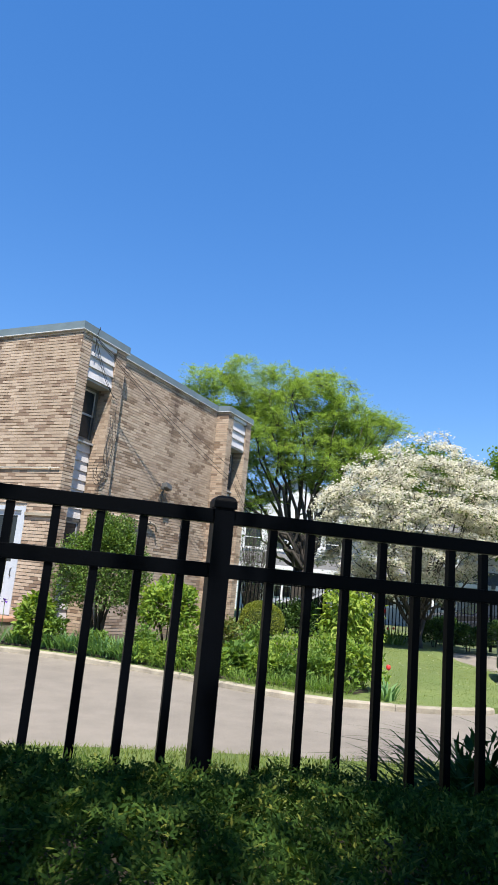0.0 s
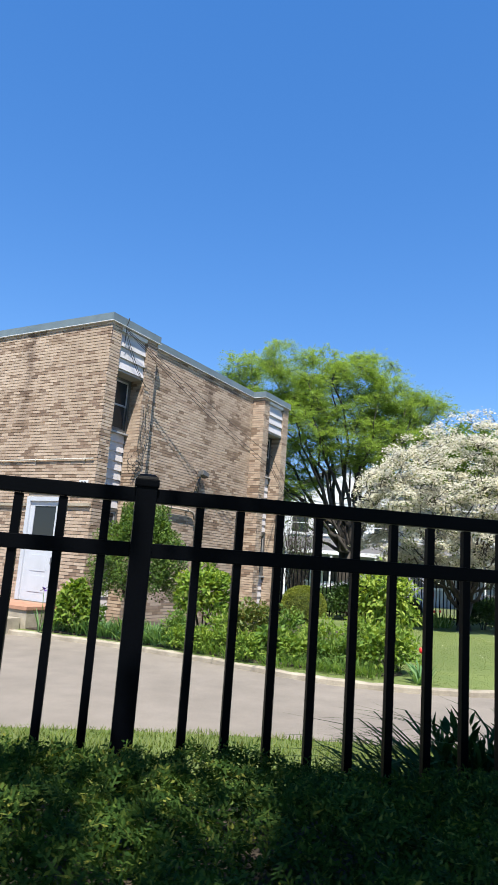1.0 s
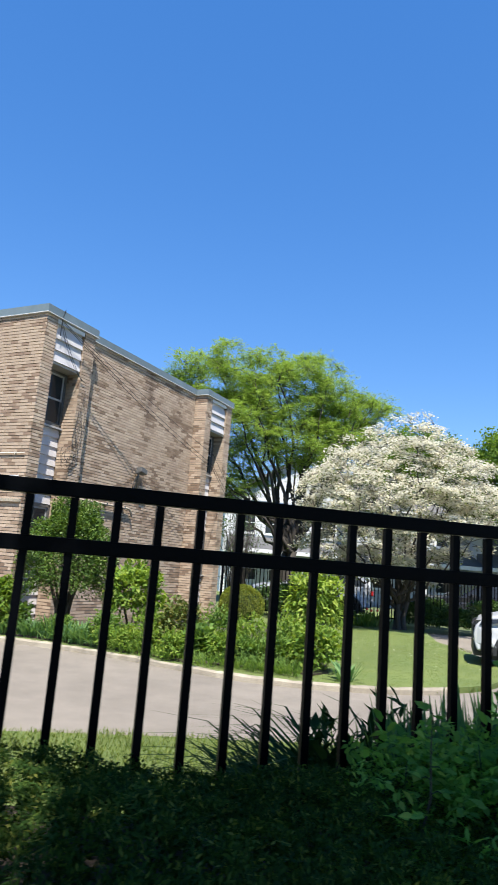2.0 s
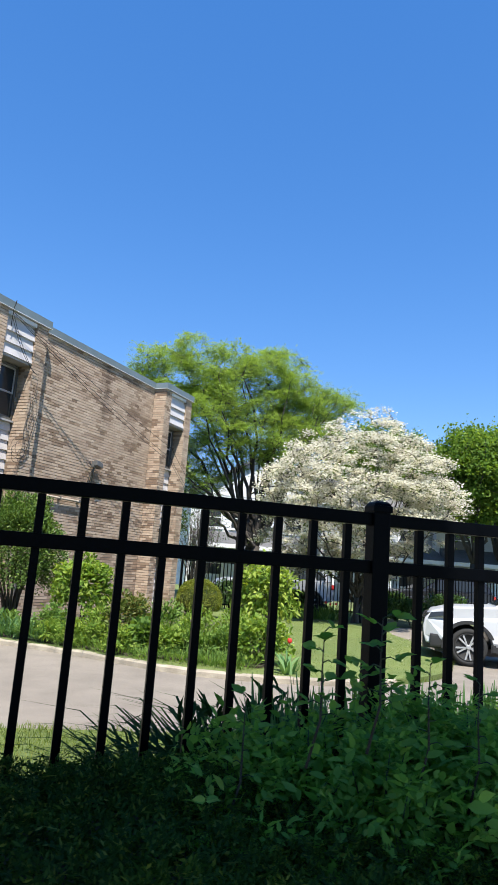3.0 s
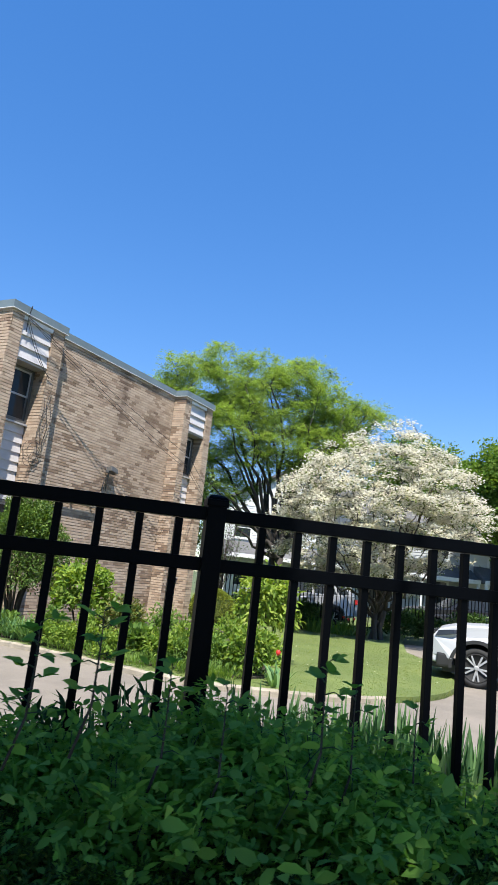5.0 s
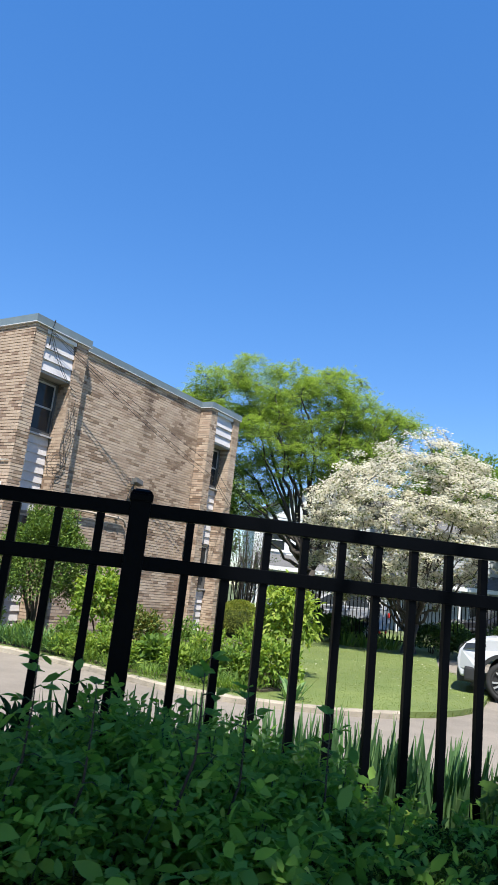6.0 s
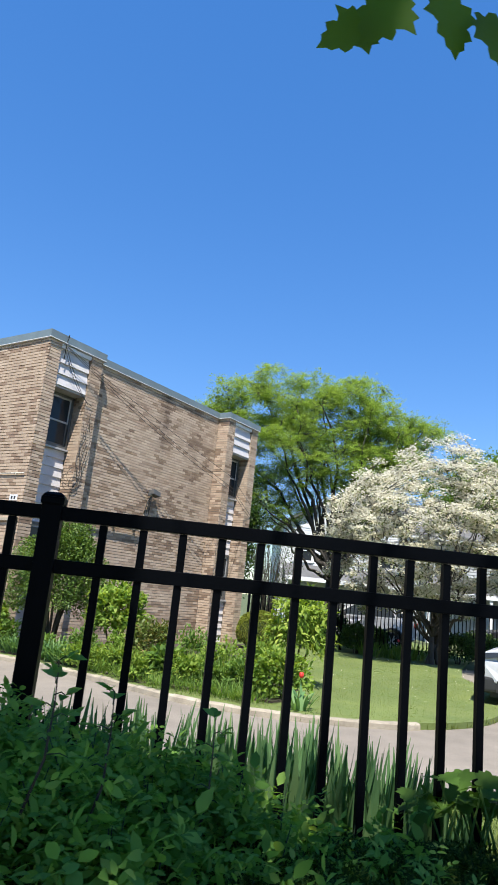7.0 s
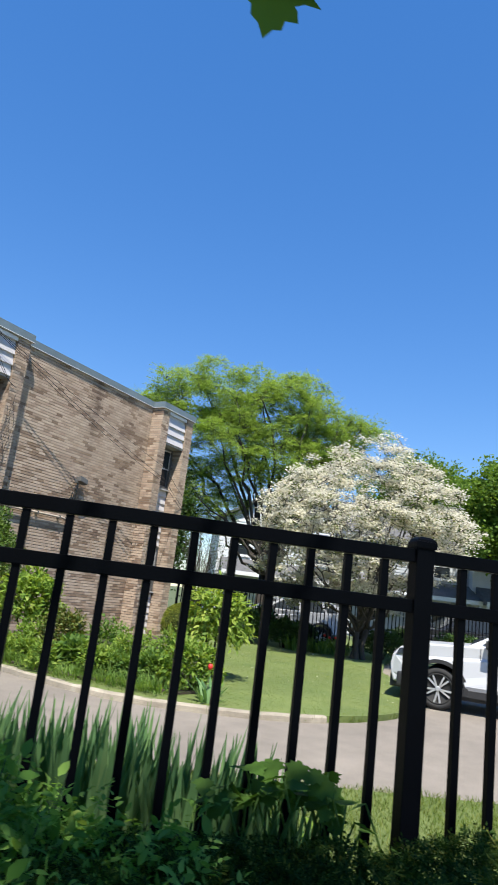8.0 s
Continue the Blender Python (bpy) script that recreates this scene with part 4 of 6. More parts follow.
def build_hedge():
    ob = thing("yew_hedge", "low dark green clipped yew hedge in front of fence", "hedge")
    rng = np.random.default_rng(11)
    n = 42000
    x, y = rng.uniform(-3.2, 6.0, n), rng.uniform(-1.05, -0.06, n)
    lump = np.array([noise.noise(Vector((a * 2.3, b * 2.6, 0))) * 0.05 + noise.noise(Vector((a * 7, b * 7, 4))) * 0.035 for a, b in zip(x, y)])
    edge = np.clip((-0.06 - y) / 0.10, 0, 1) * np.clip((y + 1.05) / 0.12, 0, 1)
    z = hedge_top(x) + lump - 0.10 * (1 - edge) ** 2 - 0.10 * rng.random(n) ** 2
    # each spray: a twig with needles on both sides
    way = unit(rng.normal(size=(n, 3)) * (0.8, 0.8, 0.4) + (0, -0.15, 0.55))
    side = unit(np.cross(way, rng.normal(size=(n, 3))))
    base = np.stack([x, y, z], 1) - way * 0.03
    at, wy, up = [], [], []
    for k in range(7):
        s = 1 if k % 2 else -1
        at.append(base + way * (0.006 + 0.0075 * k))
        wy.append(unit(way * 0.7 + side * s * 0.9 + rng.normal(size=(n, 3)) * 0.15))
        up.append(np.cross(way, side))
    at.append(base), wy.append(way), up.append(np.cross(way, side))
    L = np.concatenate([np.full(n * 7, 0.017), np.full(n, 0.046)]) * rng.uniform(0.7, 1.25, 8 * n)
    W = np.concatenate([np.full(n * 7, 0.0065), np.full(n, 0.005)])
    leaves("needles", M["yew"], ob, np.concatenate(at), np.concatenate(wy), np.concatenate(up), L, W, shape="diamond")
    # soil-dark sheet under the needles, standing in for the shade inside the hedge
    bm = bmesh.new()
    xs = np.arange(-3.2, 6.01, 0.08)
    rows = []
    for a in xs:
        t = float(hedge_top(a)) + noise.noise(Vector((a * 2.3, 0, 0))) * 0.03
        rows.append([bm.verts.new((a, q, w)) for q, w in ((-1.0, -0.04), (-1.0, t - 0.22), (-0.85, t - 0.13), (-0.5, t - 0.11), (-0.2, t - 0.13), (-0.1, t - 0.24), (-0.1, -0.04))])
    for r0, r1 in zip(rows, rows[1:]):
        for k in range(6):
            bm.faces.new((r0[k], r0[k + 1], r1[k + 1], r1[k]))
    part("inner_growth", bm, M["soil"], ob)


build_hedge()


def build_broad_bush():
    """A broad-leaved bush that has grown up through the hedge."""
    ob = thing("broadleaf_bush", "dark broad-leaved bush growing up through the hedge", "shrub")
    rng = np.random.default_rng(23)
    at, wy, up, ln = [], [], [], []
    for s in range(1500):
        x = rng.uniform(1.12, 2.95)
        y = rng.uniform(-0.86 if 1.3 < x < 2.2 else -0.7, -0.10)
        top = float(np.interp(x, (1.1, 1.3, 1.55, 1.9, 2.12, 2.3, 2.5, 2.7, 2.95), (0.86, 0.92, 1.0, 1.02, 1.02, 0.94, 0.86, 0.80, 0.77))) - 0.10 * max(0.0, (-0.35 - y) / 0.4)
        top += rng.normal() * 0.035 + noise.noise(Vector((x * 4, y * 4, 2))) * 0.06
        if rng.random() < 0.02:
            top += rng.uniform(0.05, 0.12)
        tip = Vector((x + rng.normal() * 0.05, y + rng.normal() * 0.05, top))
        root = Vector((x + rng.normal() * 0.06, y * 0.7 - 0.1, top - rng.uniform(0.22, 0.4)))
        if s % 5 == 0:
            part("stem", tube(bmesh.new(), [root, root.lerp(tip, 0.5) + Vector((rng.normal() * 0.01, rng.normal() * 0.01, 0)), tip], [0.0035, 0.0025, 0.0012], 5), M["green_stem"], ob)
        axis = (tip - root).normalized()
        broad = rng.random() < 0.09
        for k in range(rng.integers(6, 10)):
            f = (k + 0.5) / 8
            a = k * 2.4 + rng.uniform(-0.6, 0.6)
            out = Vector((math.cos(a), math.sin(a), rng.uniform(-0.5, 0.5)))
            p = root.lerp(tip, min(1.0, 0.12 + 0.88 * f))
            rachis = (out * 0.9 + axis * (0.2 + 0.5 * f) + Vector((0, 0, rng.normal() * 0.3))).normalized()
            wide = rachis.cross(Vector((rng.normal() * 0.5, rng.normal() * 0.5, 1))).normalized()
            face = Vector((0, 0, 1)) - out * 0.3 + Vector(rng.normal(size=3) * 0.55)
            size = rng.uniform(0.042, 0.06) if broad else rng.uniform(0.024, 0.044) * (1.1 - 0.3 * f)
            for step, turn in (((0.5, -1), (0.5, 1), (1.0, 0)) if broad else ((0.35, -1), (0.42, 1), (0.75, -1), (0.82, 1), (1.1, 0))):
                at.append(p + rachis * size * 1.7 * step)
                wy.append(rachis * (1.0 if turn == 0 else 0.55) + wide * turn + Vector((0, 0, rng.normal() * 0.25 - 0.1)))
                up.append(face + Vector(rng.normal(size=3) * 0.25))
                ln.append(size * rng.uniform(0.8, 1.2))
    ln = np.array(ln)
    leaves("foliage", M["bush"], ob, np.array(at), np.array(wy), np.array(up), ln, ln * 0.5, fold=0.12)


build_broad_bush()


def tall_shoot(at, height, lean, n, size, seed, label="slender leafy shoot standing above the hedge"):
    """One upright shoot: a bare stem below, stalked leaves of three leaflets above."""
    ob = thing("leafy_shoot", label, "plant", pose(*at), "leafy shoots")
    rng = np.random.default_rng(seed)
    tip = Vector((lean[0], lean[1], height))
    pts = [Vector((0, 0, 0)), tip * 0.35 + Vector((0.02, 0.0, 0)), tip * 0.7 + Vector((0.012, 0.01, 0)), tip]
    part("stem", tube(bmesh.new(), pts, [0.0035, 0.003, 0.002, 0.001], 6), M["twig"], ob)
    at_, wy, up, L = [], [], [], []
    for k in range(n):
        f = 0.38 + 0.62 * k / max(1, n - 1)
        a = k * 2.4 + rng.uniform(-0.3, 0.3)
        out = Vector((math.cos(a), math.sin(a), 0.25 - 0.5 * (1 - f))).normalized()
        foot = pts[1].lerp(tip, (f - 0.35) / 0.65)
        end = foot + out * size * rng.uniform(0.6, 1.1) * (1.3 - 0.6 * f)
        part("leaf_stalk", tube(bmesh.new(), [foot, foot.lerp(end, 0.6) + Vector((0, 0, 0.006)), end], [0.0018, 0.0014, 0.001], 5), M["green_stem"], ob)
        for turn in (-1.0, 0.0, 1.0):
            w = Matrix.Rotation(turn, 3, "Z") @ out
            at_.append(end)
            wy.append(w + Vector((0, 0, rng.uniform(-0.3, 0.6))))
            up.append(Vector((rng.normal() * 0.3, rng.normal() * 0.3 - 0.2, 1)))
            L.append(size * rng.uniform(0.75, 1.15) * (0.9 if turn else 1.1))
    L = np.array(L)
    leaves("foliage", M["bush"], ob, np.array(at_), np.array(wy), np.array(up), L, L * 0.68, fold=0.15)


for k, (x, y, z, n, size) in enumerate(((1.46, -0.80, 1.34, 11, 0.042), (1.33, -0.76, 1.30, 9, 0.04), (1.63, -0.74, 1.23, 8, 0.038), (1.98, -0.80, 1.27, 9, 0.04), (2.10, -0.70, 1.20, 8, 0.038), (1.76, -0.76, 1.19, 7, 0.036), (1.20, -0.60, 1.12, 7, 0.036), (2.35, -0.55, 1.13, 7, 0.036))):
    tall_shoot((x - 0.03, y + 0.12, z - 0.30), 0.30, (0.03, 0.0), n, size, 60 + k)


def big_leaf_plant(name, label, spots, material, size):
    ob = thing(name, label, "plant")
    rng = np.random.default_rng(5)
    for x, y, z, a in spots:
        out = Vector((math.cos(a), math.sin(a), 0))
        foot = Vector((x - out.x * 0.12, y * 0.3 - 0.1, 0.45))
        p = Vector((x, y, z))
        stem = part("leaf_stalk", tube(bmesh.new(), [foot, foot.lerp(p, 0.6) + Vector((0, 0, 0.05)), p], [0.005, 0.004, 0.003], 6), M["mid"], ob)
        s = size * rng.uniform(0.75, 1.2)
        me = leaf_mesh("leaf", np.array([p]), np.array([out * 0.9 + Vector((0, 0, rng.uniform(-0.9, 0.1)))]), np.array([Vector((rng.uniform(-0.5, 0.5), rng.uniform(-0.45, 0.35), 1))]), s, s * 1.05, shape="lobed")
        me.materials.append(material)
        lf = new("leaf", me)
        lf.parent = ob
    return ob


_r = random.Random(8)
big_leaf_plant("large_leaf_plant", "plant with large lobed green leaves by the fence",
               [(3.0 + 0.46 * k / 39 + _r.uniform(-0.04, 0.04), -0.05 + _r.uniform(-0.09, 0.04), 0.80 + 0.15 * math.sin(math.pi * (0.2 + 0.7 * k / 39)) + _r.uniform(-0.07, 0.03), _r.uniform(-3.1, 3.1)) for k in range(40)], M["maple"], 0.076)


# ---- grass ----
def build_grass():
    rng = np.random.default_rng(3)

    def blades(name, label, n, xs, ys, z, keep, h, w):
        x, y = rng.uniform(*xs, n), rng.uniform(*ys, n)
        ok = np.array([keep(a, b) for a, b in zip(x, y)])
        x, y = x[ok], y[ok]
        m = len(x)
        p = np.stack([x, y, np.full(m, z)], 1)
        out = rng.normal(size=(m, 3)) * (1, 1, 0)
        ob = leaves(name, M["grass"], None, p, unit(out * 0.4 + (0, 0, 1.0)), -out, h * rng.uniform(0.5, 1.3, m), w, shape="blade", fold=0.7)
        tagged(ob, label, "grass", kind="stuff")
    blades("verge_grass", "sunlit grass blades on the verge", 60000, (-3.5, 7.5), (1.6, 4.15), -0.045, lambda a, b: b < np.interp(a, (-6, 0, 1.2, 3, 5, 8), (4.12, 4.16, 4.06, 3.82, 3.62, 3.3)) + 0.04 * math.sin(a * 9), 0.062, 0.005)
    blades("lawn_grass", "short mown grass blades on the lawn", 85000, (2.2, 9.5), (6.6, 16.5), -0.010, lambda a, b: b > smooth_kerb(a) + 0.08 and (a > 4.3 + 0.25 * math.sin(b) or b < smooth_kerb(a) + 0.7), 0.026, 0.006)
    blades("edge_grass", "ragged grass blades along the lawn edge", 26000, (2.3, 9.0), (6.4, 10.6), -0.07, lambda a, b: -0.035 < b - smooth_kerb(a) + 0.03 * math.sin(a * 7) < 0.05 and a > 5.4 or 0.05 < b - smooth_kerb(a) < 0.16, 0.11, 0.006)


build_grass()


def scatter_petals():
    """Fallen white petals on the lawn round the dogwood."""
    rng = np.random.default_rng(19)
    n = 260
    a, q = rng.uniform(0, 2 * math.pi, n), 4.6 * np.sqrt(rng.random(n))
    p = np.stack([8.3 + q * np.cos(a), 12.6 + q * np.sin(a), np.full(n, 0.028)], 1)
    ok = np.array([y > smooth_kerb(x) + 0.3 and x > 5.0 and y < 17.5 for x, y, _ in p])
    ob = leaves("fallen_petals", M["flower"], None, p[ok], rand_dirs(int(ok.sum()), rng) * (1, 1, 0.2), np.tile((0.0, 0.0, 1.0), (int(ok.sum()), 1)), 0.04, 0.03, shape="diamond")
    tagged(ob, "white petals fallen on the mown lawn", "petals", kind="stuff")


scatter_petals()


# ---- trees ----
def bend(a, b, lift, n, rng, wob):
    """Points of a limb from a to b that first rises, then leans out."""
    a, b = Vector(a), Vector(b)
    c = a.lerp(b, 0.45) + Vector((0, 0, lift))
    pts = []
    for k in range(n + 1):
        t = k / n
        p = a * (1 - t) ** 2 + c * 2 * t * (1 - t) + b * t * t
        if 0 < k < n:
            p += Vector(rng.normal(size=3) * wob)
        pts.append(p)
    return pts


def pad_form(pads):
    """A sampler of places on separate leafy pads: each a flat, domed patch (centre, radius, thickness, outward droop)."""
    area = np.array([r * r for _, r, _, _ in pads])
    share = area / area.sum()

    def sample(rng, n, outer=False):
        if outer:
            return np.array([pads[i][0] for i in rng.choice(len(pads), n, replace=n > len(pads))])
        got = []
        for i in rng.choice(len(pads), n, p=share):
            c, r, thick, droop = pads[i]
            a, q = rng.uniform(0, 2 * math.pi), math.sqrt(rng.random())
            off = Vector((math.cos(a), math.sin(a))) * r * q
            got.append((c[0] + off.x, c[1] + off.y, c[2] + thick * (1 - q * q + rng.normal() * 0.35) + off.x * droop[0] + off.y * droop[1]))
        return np.array(got)
    return sample


def lobed_pads(lobes, size, flat, apart, seed):
    """Pads spread through rounded lobes (centre, radii, how many), never too near one another."""
    rng = np.random.default_rng(seed)
    pads = []
    for centre, radii, count in lobes:
        tries = 0
        made = 0
        while made < count and tries < 4000:
            tries += 1
            d = rand_dirs(1, rng)[0] * rng.uniform(0.25, 1.0) ** 0.5
            p = np.array(centre) + d * np.array(radii)
            if all(np.linalg.norm((p - np.array(o[0])) * (1, 1, 1.7)) > apart for o in pads):
                r = rng.uniform(*size)
                pads.append((p, r, r * flat, (-0.12 * d[0], -0.12 * d[1])))
                made += 1
    return pads


def tiered_pads(centre, lean, heights, reaches, depth, count, size, apart, seed):
    """Flat pads in tiers about a stem, as wide at each height as reaches says, drooping outwards."""
    rng = np.random.default_rng(seed)
    pads, tries = [], 0
    while len(pads) < count and tries < 20000:
        tries += 1
        z = rng.uniform(heights[0], heights[-1])
        reach = float(np.interp(z, heights, reaches))
        if rng.random() > (reach + 0.4) / (max(reaches) + 0.4):
            continue
        a = rng.uniform(0, 2 * math.pi)
        q = math.sqrt(rng.uniform(0.12, 1.0)) * (1 + 0.14 * noise.noise(Vector((math.cos(a) * 2, math.sin(a) * 2, z))))
        p = np.array((centre[0] + lean * (z - heights[0]) + math.cos(a) * reach * q, centre[1] + math.sin(a) * reach * q * depth, z))
        if all(np.linalg.norm((p - np.array(o[0])) * (1, 1, 1.5)) > apart for o in pads):
            r = rng.uniform(*size) * (0.55 if z > heights[-1] - 0.7 else 1.0)
            slope = -0.50 * q
            pads.append((p, r, 0.16, (slope * math.cos(a), slope * math.sin(a))))
    return pads


def ball_form(centre, radii, ragged):
    """A sampler of places in a rounded, uneven crown, mostly near its outside."""
    def sample(rng, n, outer=False):
        d = rand_dirs(n, rng)
        q = (rng.uniform(0.55 if outer else 0.35, 1.0, n) ** 0.7) * (1 + ragged * lumpy(d, 1.9, centre[0]) + 0.5 * ragged * lumpy(d, 4.5, centre[1]))
        return np.array(centre) + d * q[:, None] * np.array(radii)
    return sample


def tree(name, label, base, fork, form, trunks, limbs, boughs, sprays, trunk_r, bark, leaf_fn, seed, lift=0.2, reach=0.9, wob=0.06):
    """Trunk(s) to the fork, limbs into the crown, boughs off the limbs, and leafy sprays off both."""
    ob = thing(name, label, "tree", pose(*base))
    rng = np.random.default_rng(seed)
    b0 = Vector(base)
    forks = []
    for k in range(trunks):
        f = Vector(fork) - b0 + (Vector((rng.normal() * 0.3, rng.normal() * 0.2, rng.normal() * 0.2)) if k else Vector())
        foot = Vector((0.12 * k * (-1) ** k, 0.05 * k, -0.1))
        bm = tube(bmesh.new(), [foot, foot.lerp(f, 0.12), foot.lerp(f, 0.5) + Vector(rng.normal(size=3) * 0.05), f], [trunk_r * 1.4, trunk_r * 1.05, trunk_r * 0.95, trunk_r * 0.8], 12)
        part("trunk", bm, bark, ob)
        forks.append(f)
    nodes, sizes = [], []
    lim = []
    for k, e in enumerate(form(rng, limbs, True)):
        e = Vector(e) - b0
        pts = bend(forks[k % trunks], e, lift * (e - forks[0]).length, 9, rng, wob)
        r0 = trunk_r * rng.uniform(0.34, 0.52)
        rad = [r0 * (1 - 0.88 * i / 9) + 0.008 for i in range(10)]
        part("limb", tube(bmesh.new(), pts, rad, 7), bark, ob)
        nodes += [p for p in pts[3:]]
        sizes += rad[3:]
    bm_b = bmesh.new()
    for e in form(rng, boughs):
        e = Vector(e) - b0
        dist = np.linalg.norm(np.array(nodes) - np.array(e) + np.array((0, 0, 0.35)), axis=1)
        i = int(np.argmin(dist))
        pts = bend(nodes[i], e, 0.12 * dist[i], 5, rng, 0.04)
        r0 = min(0.6 * sizes[i] + 0.003, 0.006 + 0.012 * dist[i])
        rad = [r0 * (1 - 0.8 * j / 5) + 0.003 for j in range(6)]
        tube(bm_b, pts, rad, 5)
        nodes += pts[2:]
        sizes += rad[2:]
    ends = []
    N = np.array(nodes)
    for e in form(rng, sprays):
        e = Vector(e) - b0
        dist = np.linalg.norm(N - np.array(e), axis=1)
        i = int(np.argmin(dist))
        a = nodes[i]
        if dist[i] > reach * 1.8:
            a = e + (a - e).normalized() * reach
        tube(bm_b, [a, a.lerp(e, 0.5) + Vector((rng.normal() * 0.02, rng.normal() * 0.02, 0.06 * dist[i])), e], [0.009, 0.006, 0.003], 4)
        ends.append((a, e))
    tagged(part("branchwork", bm_b, bark, ob), kind="stuff")
    leaf_fn(ob, ends, rng)
    return ob


def locust_leaves(ob, ends, rng):
    """Feathery leaves: small leaflets in two rows along fine stalks."""
    at, wy, up, L = [], [], [], []
    for a, e in ends:
        d = (e - a).normalized()
        for k in range(7):
            p = a.lerp(e, rng.uniform(0.2, 1.1)) + Vector((rng.normal() * 0.10, rng.normal() * 0.10, rng.normal() * 0.06))
            s = Vector((d.x * 0.5 + rng.normal() * 0.7, d.y * 0.5 + rng.normal() * 0.7, rng.normal() * 0.3 - 0.05)).normalized()
            w = s.cross(Vector((0, 0, 1))).normalized()
            for j in range(5):
                for g in (-1, 1):
                    at.append(p + s * (0.05 + 0.055 * j))
                    wy.append(w * g + s * 0.5 + Vector((0, 0, rng.normal() * 0.35)))
                    up.append(Vector((rng.normal() * 0.5, rng.normal() * 0.5, 1)))
                    L.append(rng.uniform(0.045, 0.085))
    L = np.array(L)
    leaves("crown", M["locust"], ob, np.array(at), np.array(wy), np.array(up), L, L * 0.5, shape="diamond")


LOCUST = lobed_pads([((5.8, 25.0, 9.3), (2.1, 2.0, 1.4), 52), ((9.2, 25.2, 9.1), (2.7, 2.4, 2.0), 92), ((12.7, 25.5, 8.9), (1.4, 1.4, 0.8), 26),
                     ((6.6, 24.6, 7.2), (2.0, 2.0, 1.5), 40), ((9.2, 24.4, 6.8), (2.5, 2.0, 1.5), 48), ((11.4, 25.0, 7.7), (1.6, 1.5, 1.1), 26),
                     ((3.9, 25.5, 8.6), (1.1, 1.3, 0.8), 12), ((6.2, 24.8, 5.0), (1.7, 1.4, 1.2), 30)], (0.5, 0.85), 0.4, 0.5, 21)
tree("locust_tree", "tall spring-green honey locust with dark forked trunk", (9.1, 24.6, 0), (9.1, 24.6, 2.3), pad_form(LOCUST),
     2, 34, 520, 5400, 0.20, M["bark"], locust_leaves, 4, lift=0.05, wob=0.13)


def dogwood_leaves(ob, ends, rng):
    at, wy, up, L = [], [], [], []
    lat, lwy, lup = [], [], []
    for a, e in ends:
        d = (e - a)
        flat = Vector((d.x, d.y, d.z * 0.15)).normalized() * 0.22
        for k in range(40):
            p = e + flat * rng.uniform(-0.75, 0.6) + Vector((rng.normal() * 0.11, rng.normal() * 0.11, rng.normal() * 0.05))
            a0 = rng.uniform(0, 6.28)
            tilt = Vector((rng.normal() * 0.6, rng.normal() * 0.6 - 0.4, 1)).normalized()
            s = rng.uniform(0.026, 0.041)
            for j in range(4):
                w = Vector((math.cos(a0 + j * 1.571), math.sin(a0 + j * 1.571), 0.12))
                at.append(p)
                wy.append(w - tilt * w.dot(tilt) * 0.9)
                up.append(tilt)
                L.append(s)
        for k in range(6):
            lat.append(e + flat * rng.uniform(-0.9, 0.5) + Vector((rng.normal() * 0.12, rng.normal() * 0.12, -0.04 - abs(rng.normal()) * 0.05)))
            lwy.append(Vector(rng.normal(size=3)) + flat)
            lup.append(Vector((0, 0, 1)) + Vector(rng.normal(size=3)) * 0.4)
    L = np.array(L)
    leaves("blossom", M["flower"], ob, np.array(at), np.array(wy), np.array(up), L, L * 1.05, label="creamy white four-bracted blossom", shape="diamond")
    leaves("foliage", M["dogleaf"], ob, np.array(lat), np.array(lwy), np.array(lup), 0.08, 0.04)


DOGWOOD = tiered_pads((9.7, 16.7), 0.16, (1.4, 2.6, 3.5, 4.1, 5.1, 6.0, 6.85), (1.5, 2.7, 3.5, 3.6, 2.5, 1.35, 0.15), 0.85, 250, (0.26, 0.52), 0.54, 8)
tree("dogwood_tree", "flowering dogwood covered in creamy white blossom", (10.1, 16.5, 0), (10.1, 16.55, 0.75), pad_form(DOGWOOD),
     3, 26, 260, 1750, 0.085, M["bark"], dogwood_leaves, 12, lift=0.10, reach=0.5)


def plain_leaves(material, per, size, spread):
    def fn(ob, ends, rng):
        at, wy, up, L = [], [], [], []
        for a, e in ends:
            for k in range(per):
                at.append(a.lerp(e, rng.uniform(0.3, 1.1)) + Vector(rng.normal(size=3)) * spread)
                wy.append(Vector(rng.normal(size=3)) + Vector((0, 0, -0.2)))
                up.append(Vector((0, 0, 1)) + Vector(rng.normal(size=3)) * 0.6)
                L.append(rng.uniform(0.7, 1.3) * size)
        L = np.array(L)
        leaves("crown", material, ob, np.array(at), np.array(wy), np.array(up), L, L * 0.75, shape="diamond")
    return fn


for k, (x, y, z, rx, rz) in enumerate(((22.2, 27.5, 6.9, 2.9, 2.6), (25.6, 29.5, 7.6, 3.2, 3.0), (21.5, 36.0, 7.6, 3.6, 3.6), (29.5, 31.0, 7.4, 3.4, 3.2))):
    tree("maple_tree", "full dark green tree behind the houses", (x, y, 0), (x, y, 2.4), ball_form((x, y, z), (rx, rx, rz), 0.35), 1, 12, 90, 1000, 0.2, M["bark"], plain_leaves(M["midtree"], 44, 0.17, 0.22), 30 + k)


tree("scrub_tree", "small dark scrubby tree beside the brick building", (4.9, 23.6, 0), (4.9, 23.6, 1.2), ball_form((4.85, 23.6, 3.7), (1.15, 1.1, 2.3), 0.4), 2, 12, 70, 460, 0.07, M["bark"], plain_leaves(M["darktree"], 26, 0.12, 0.16), 41)


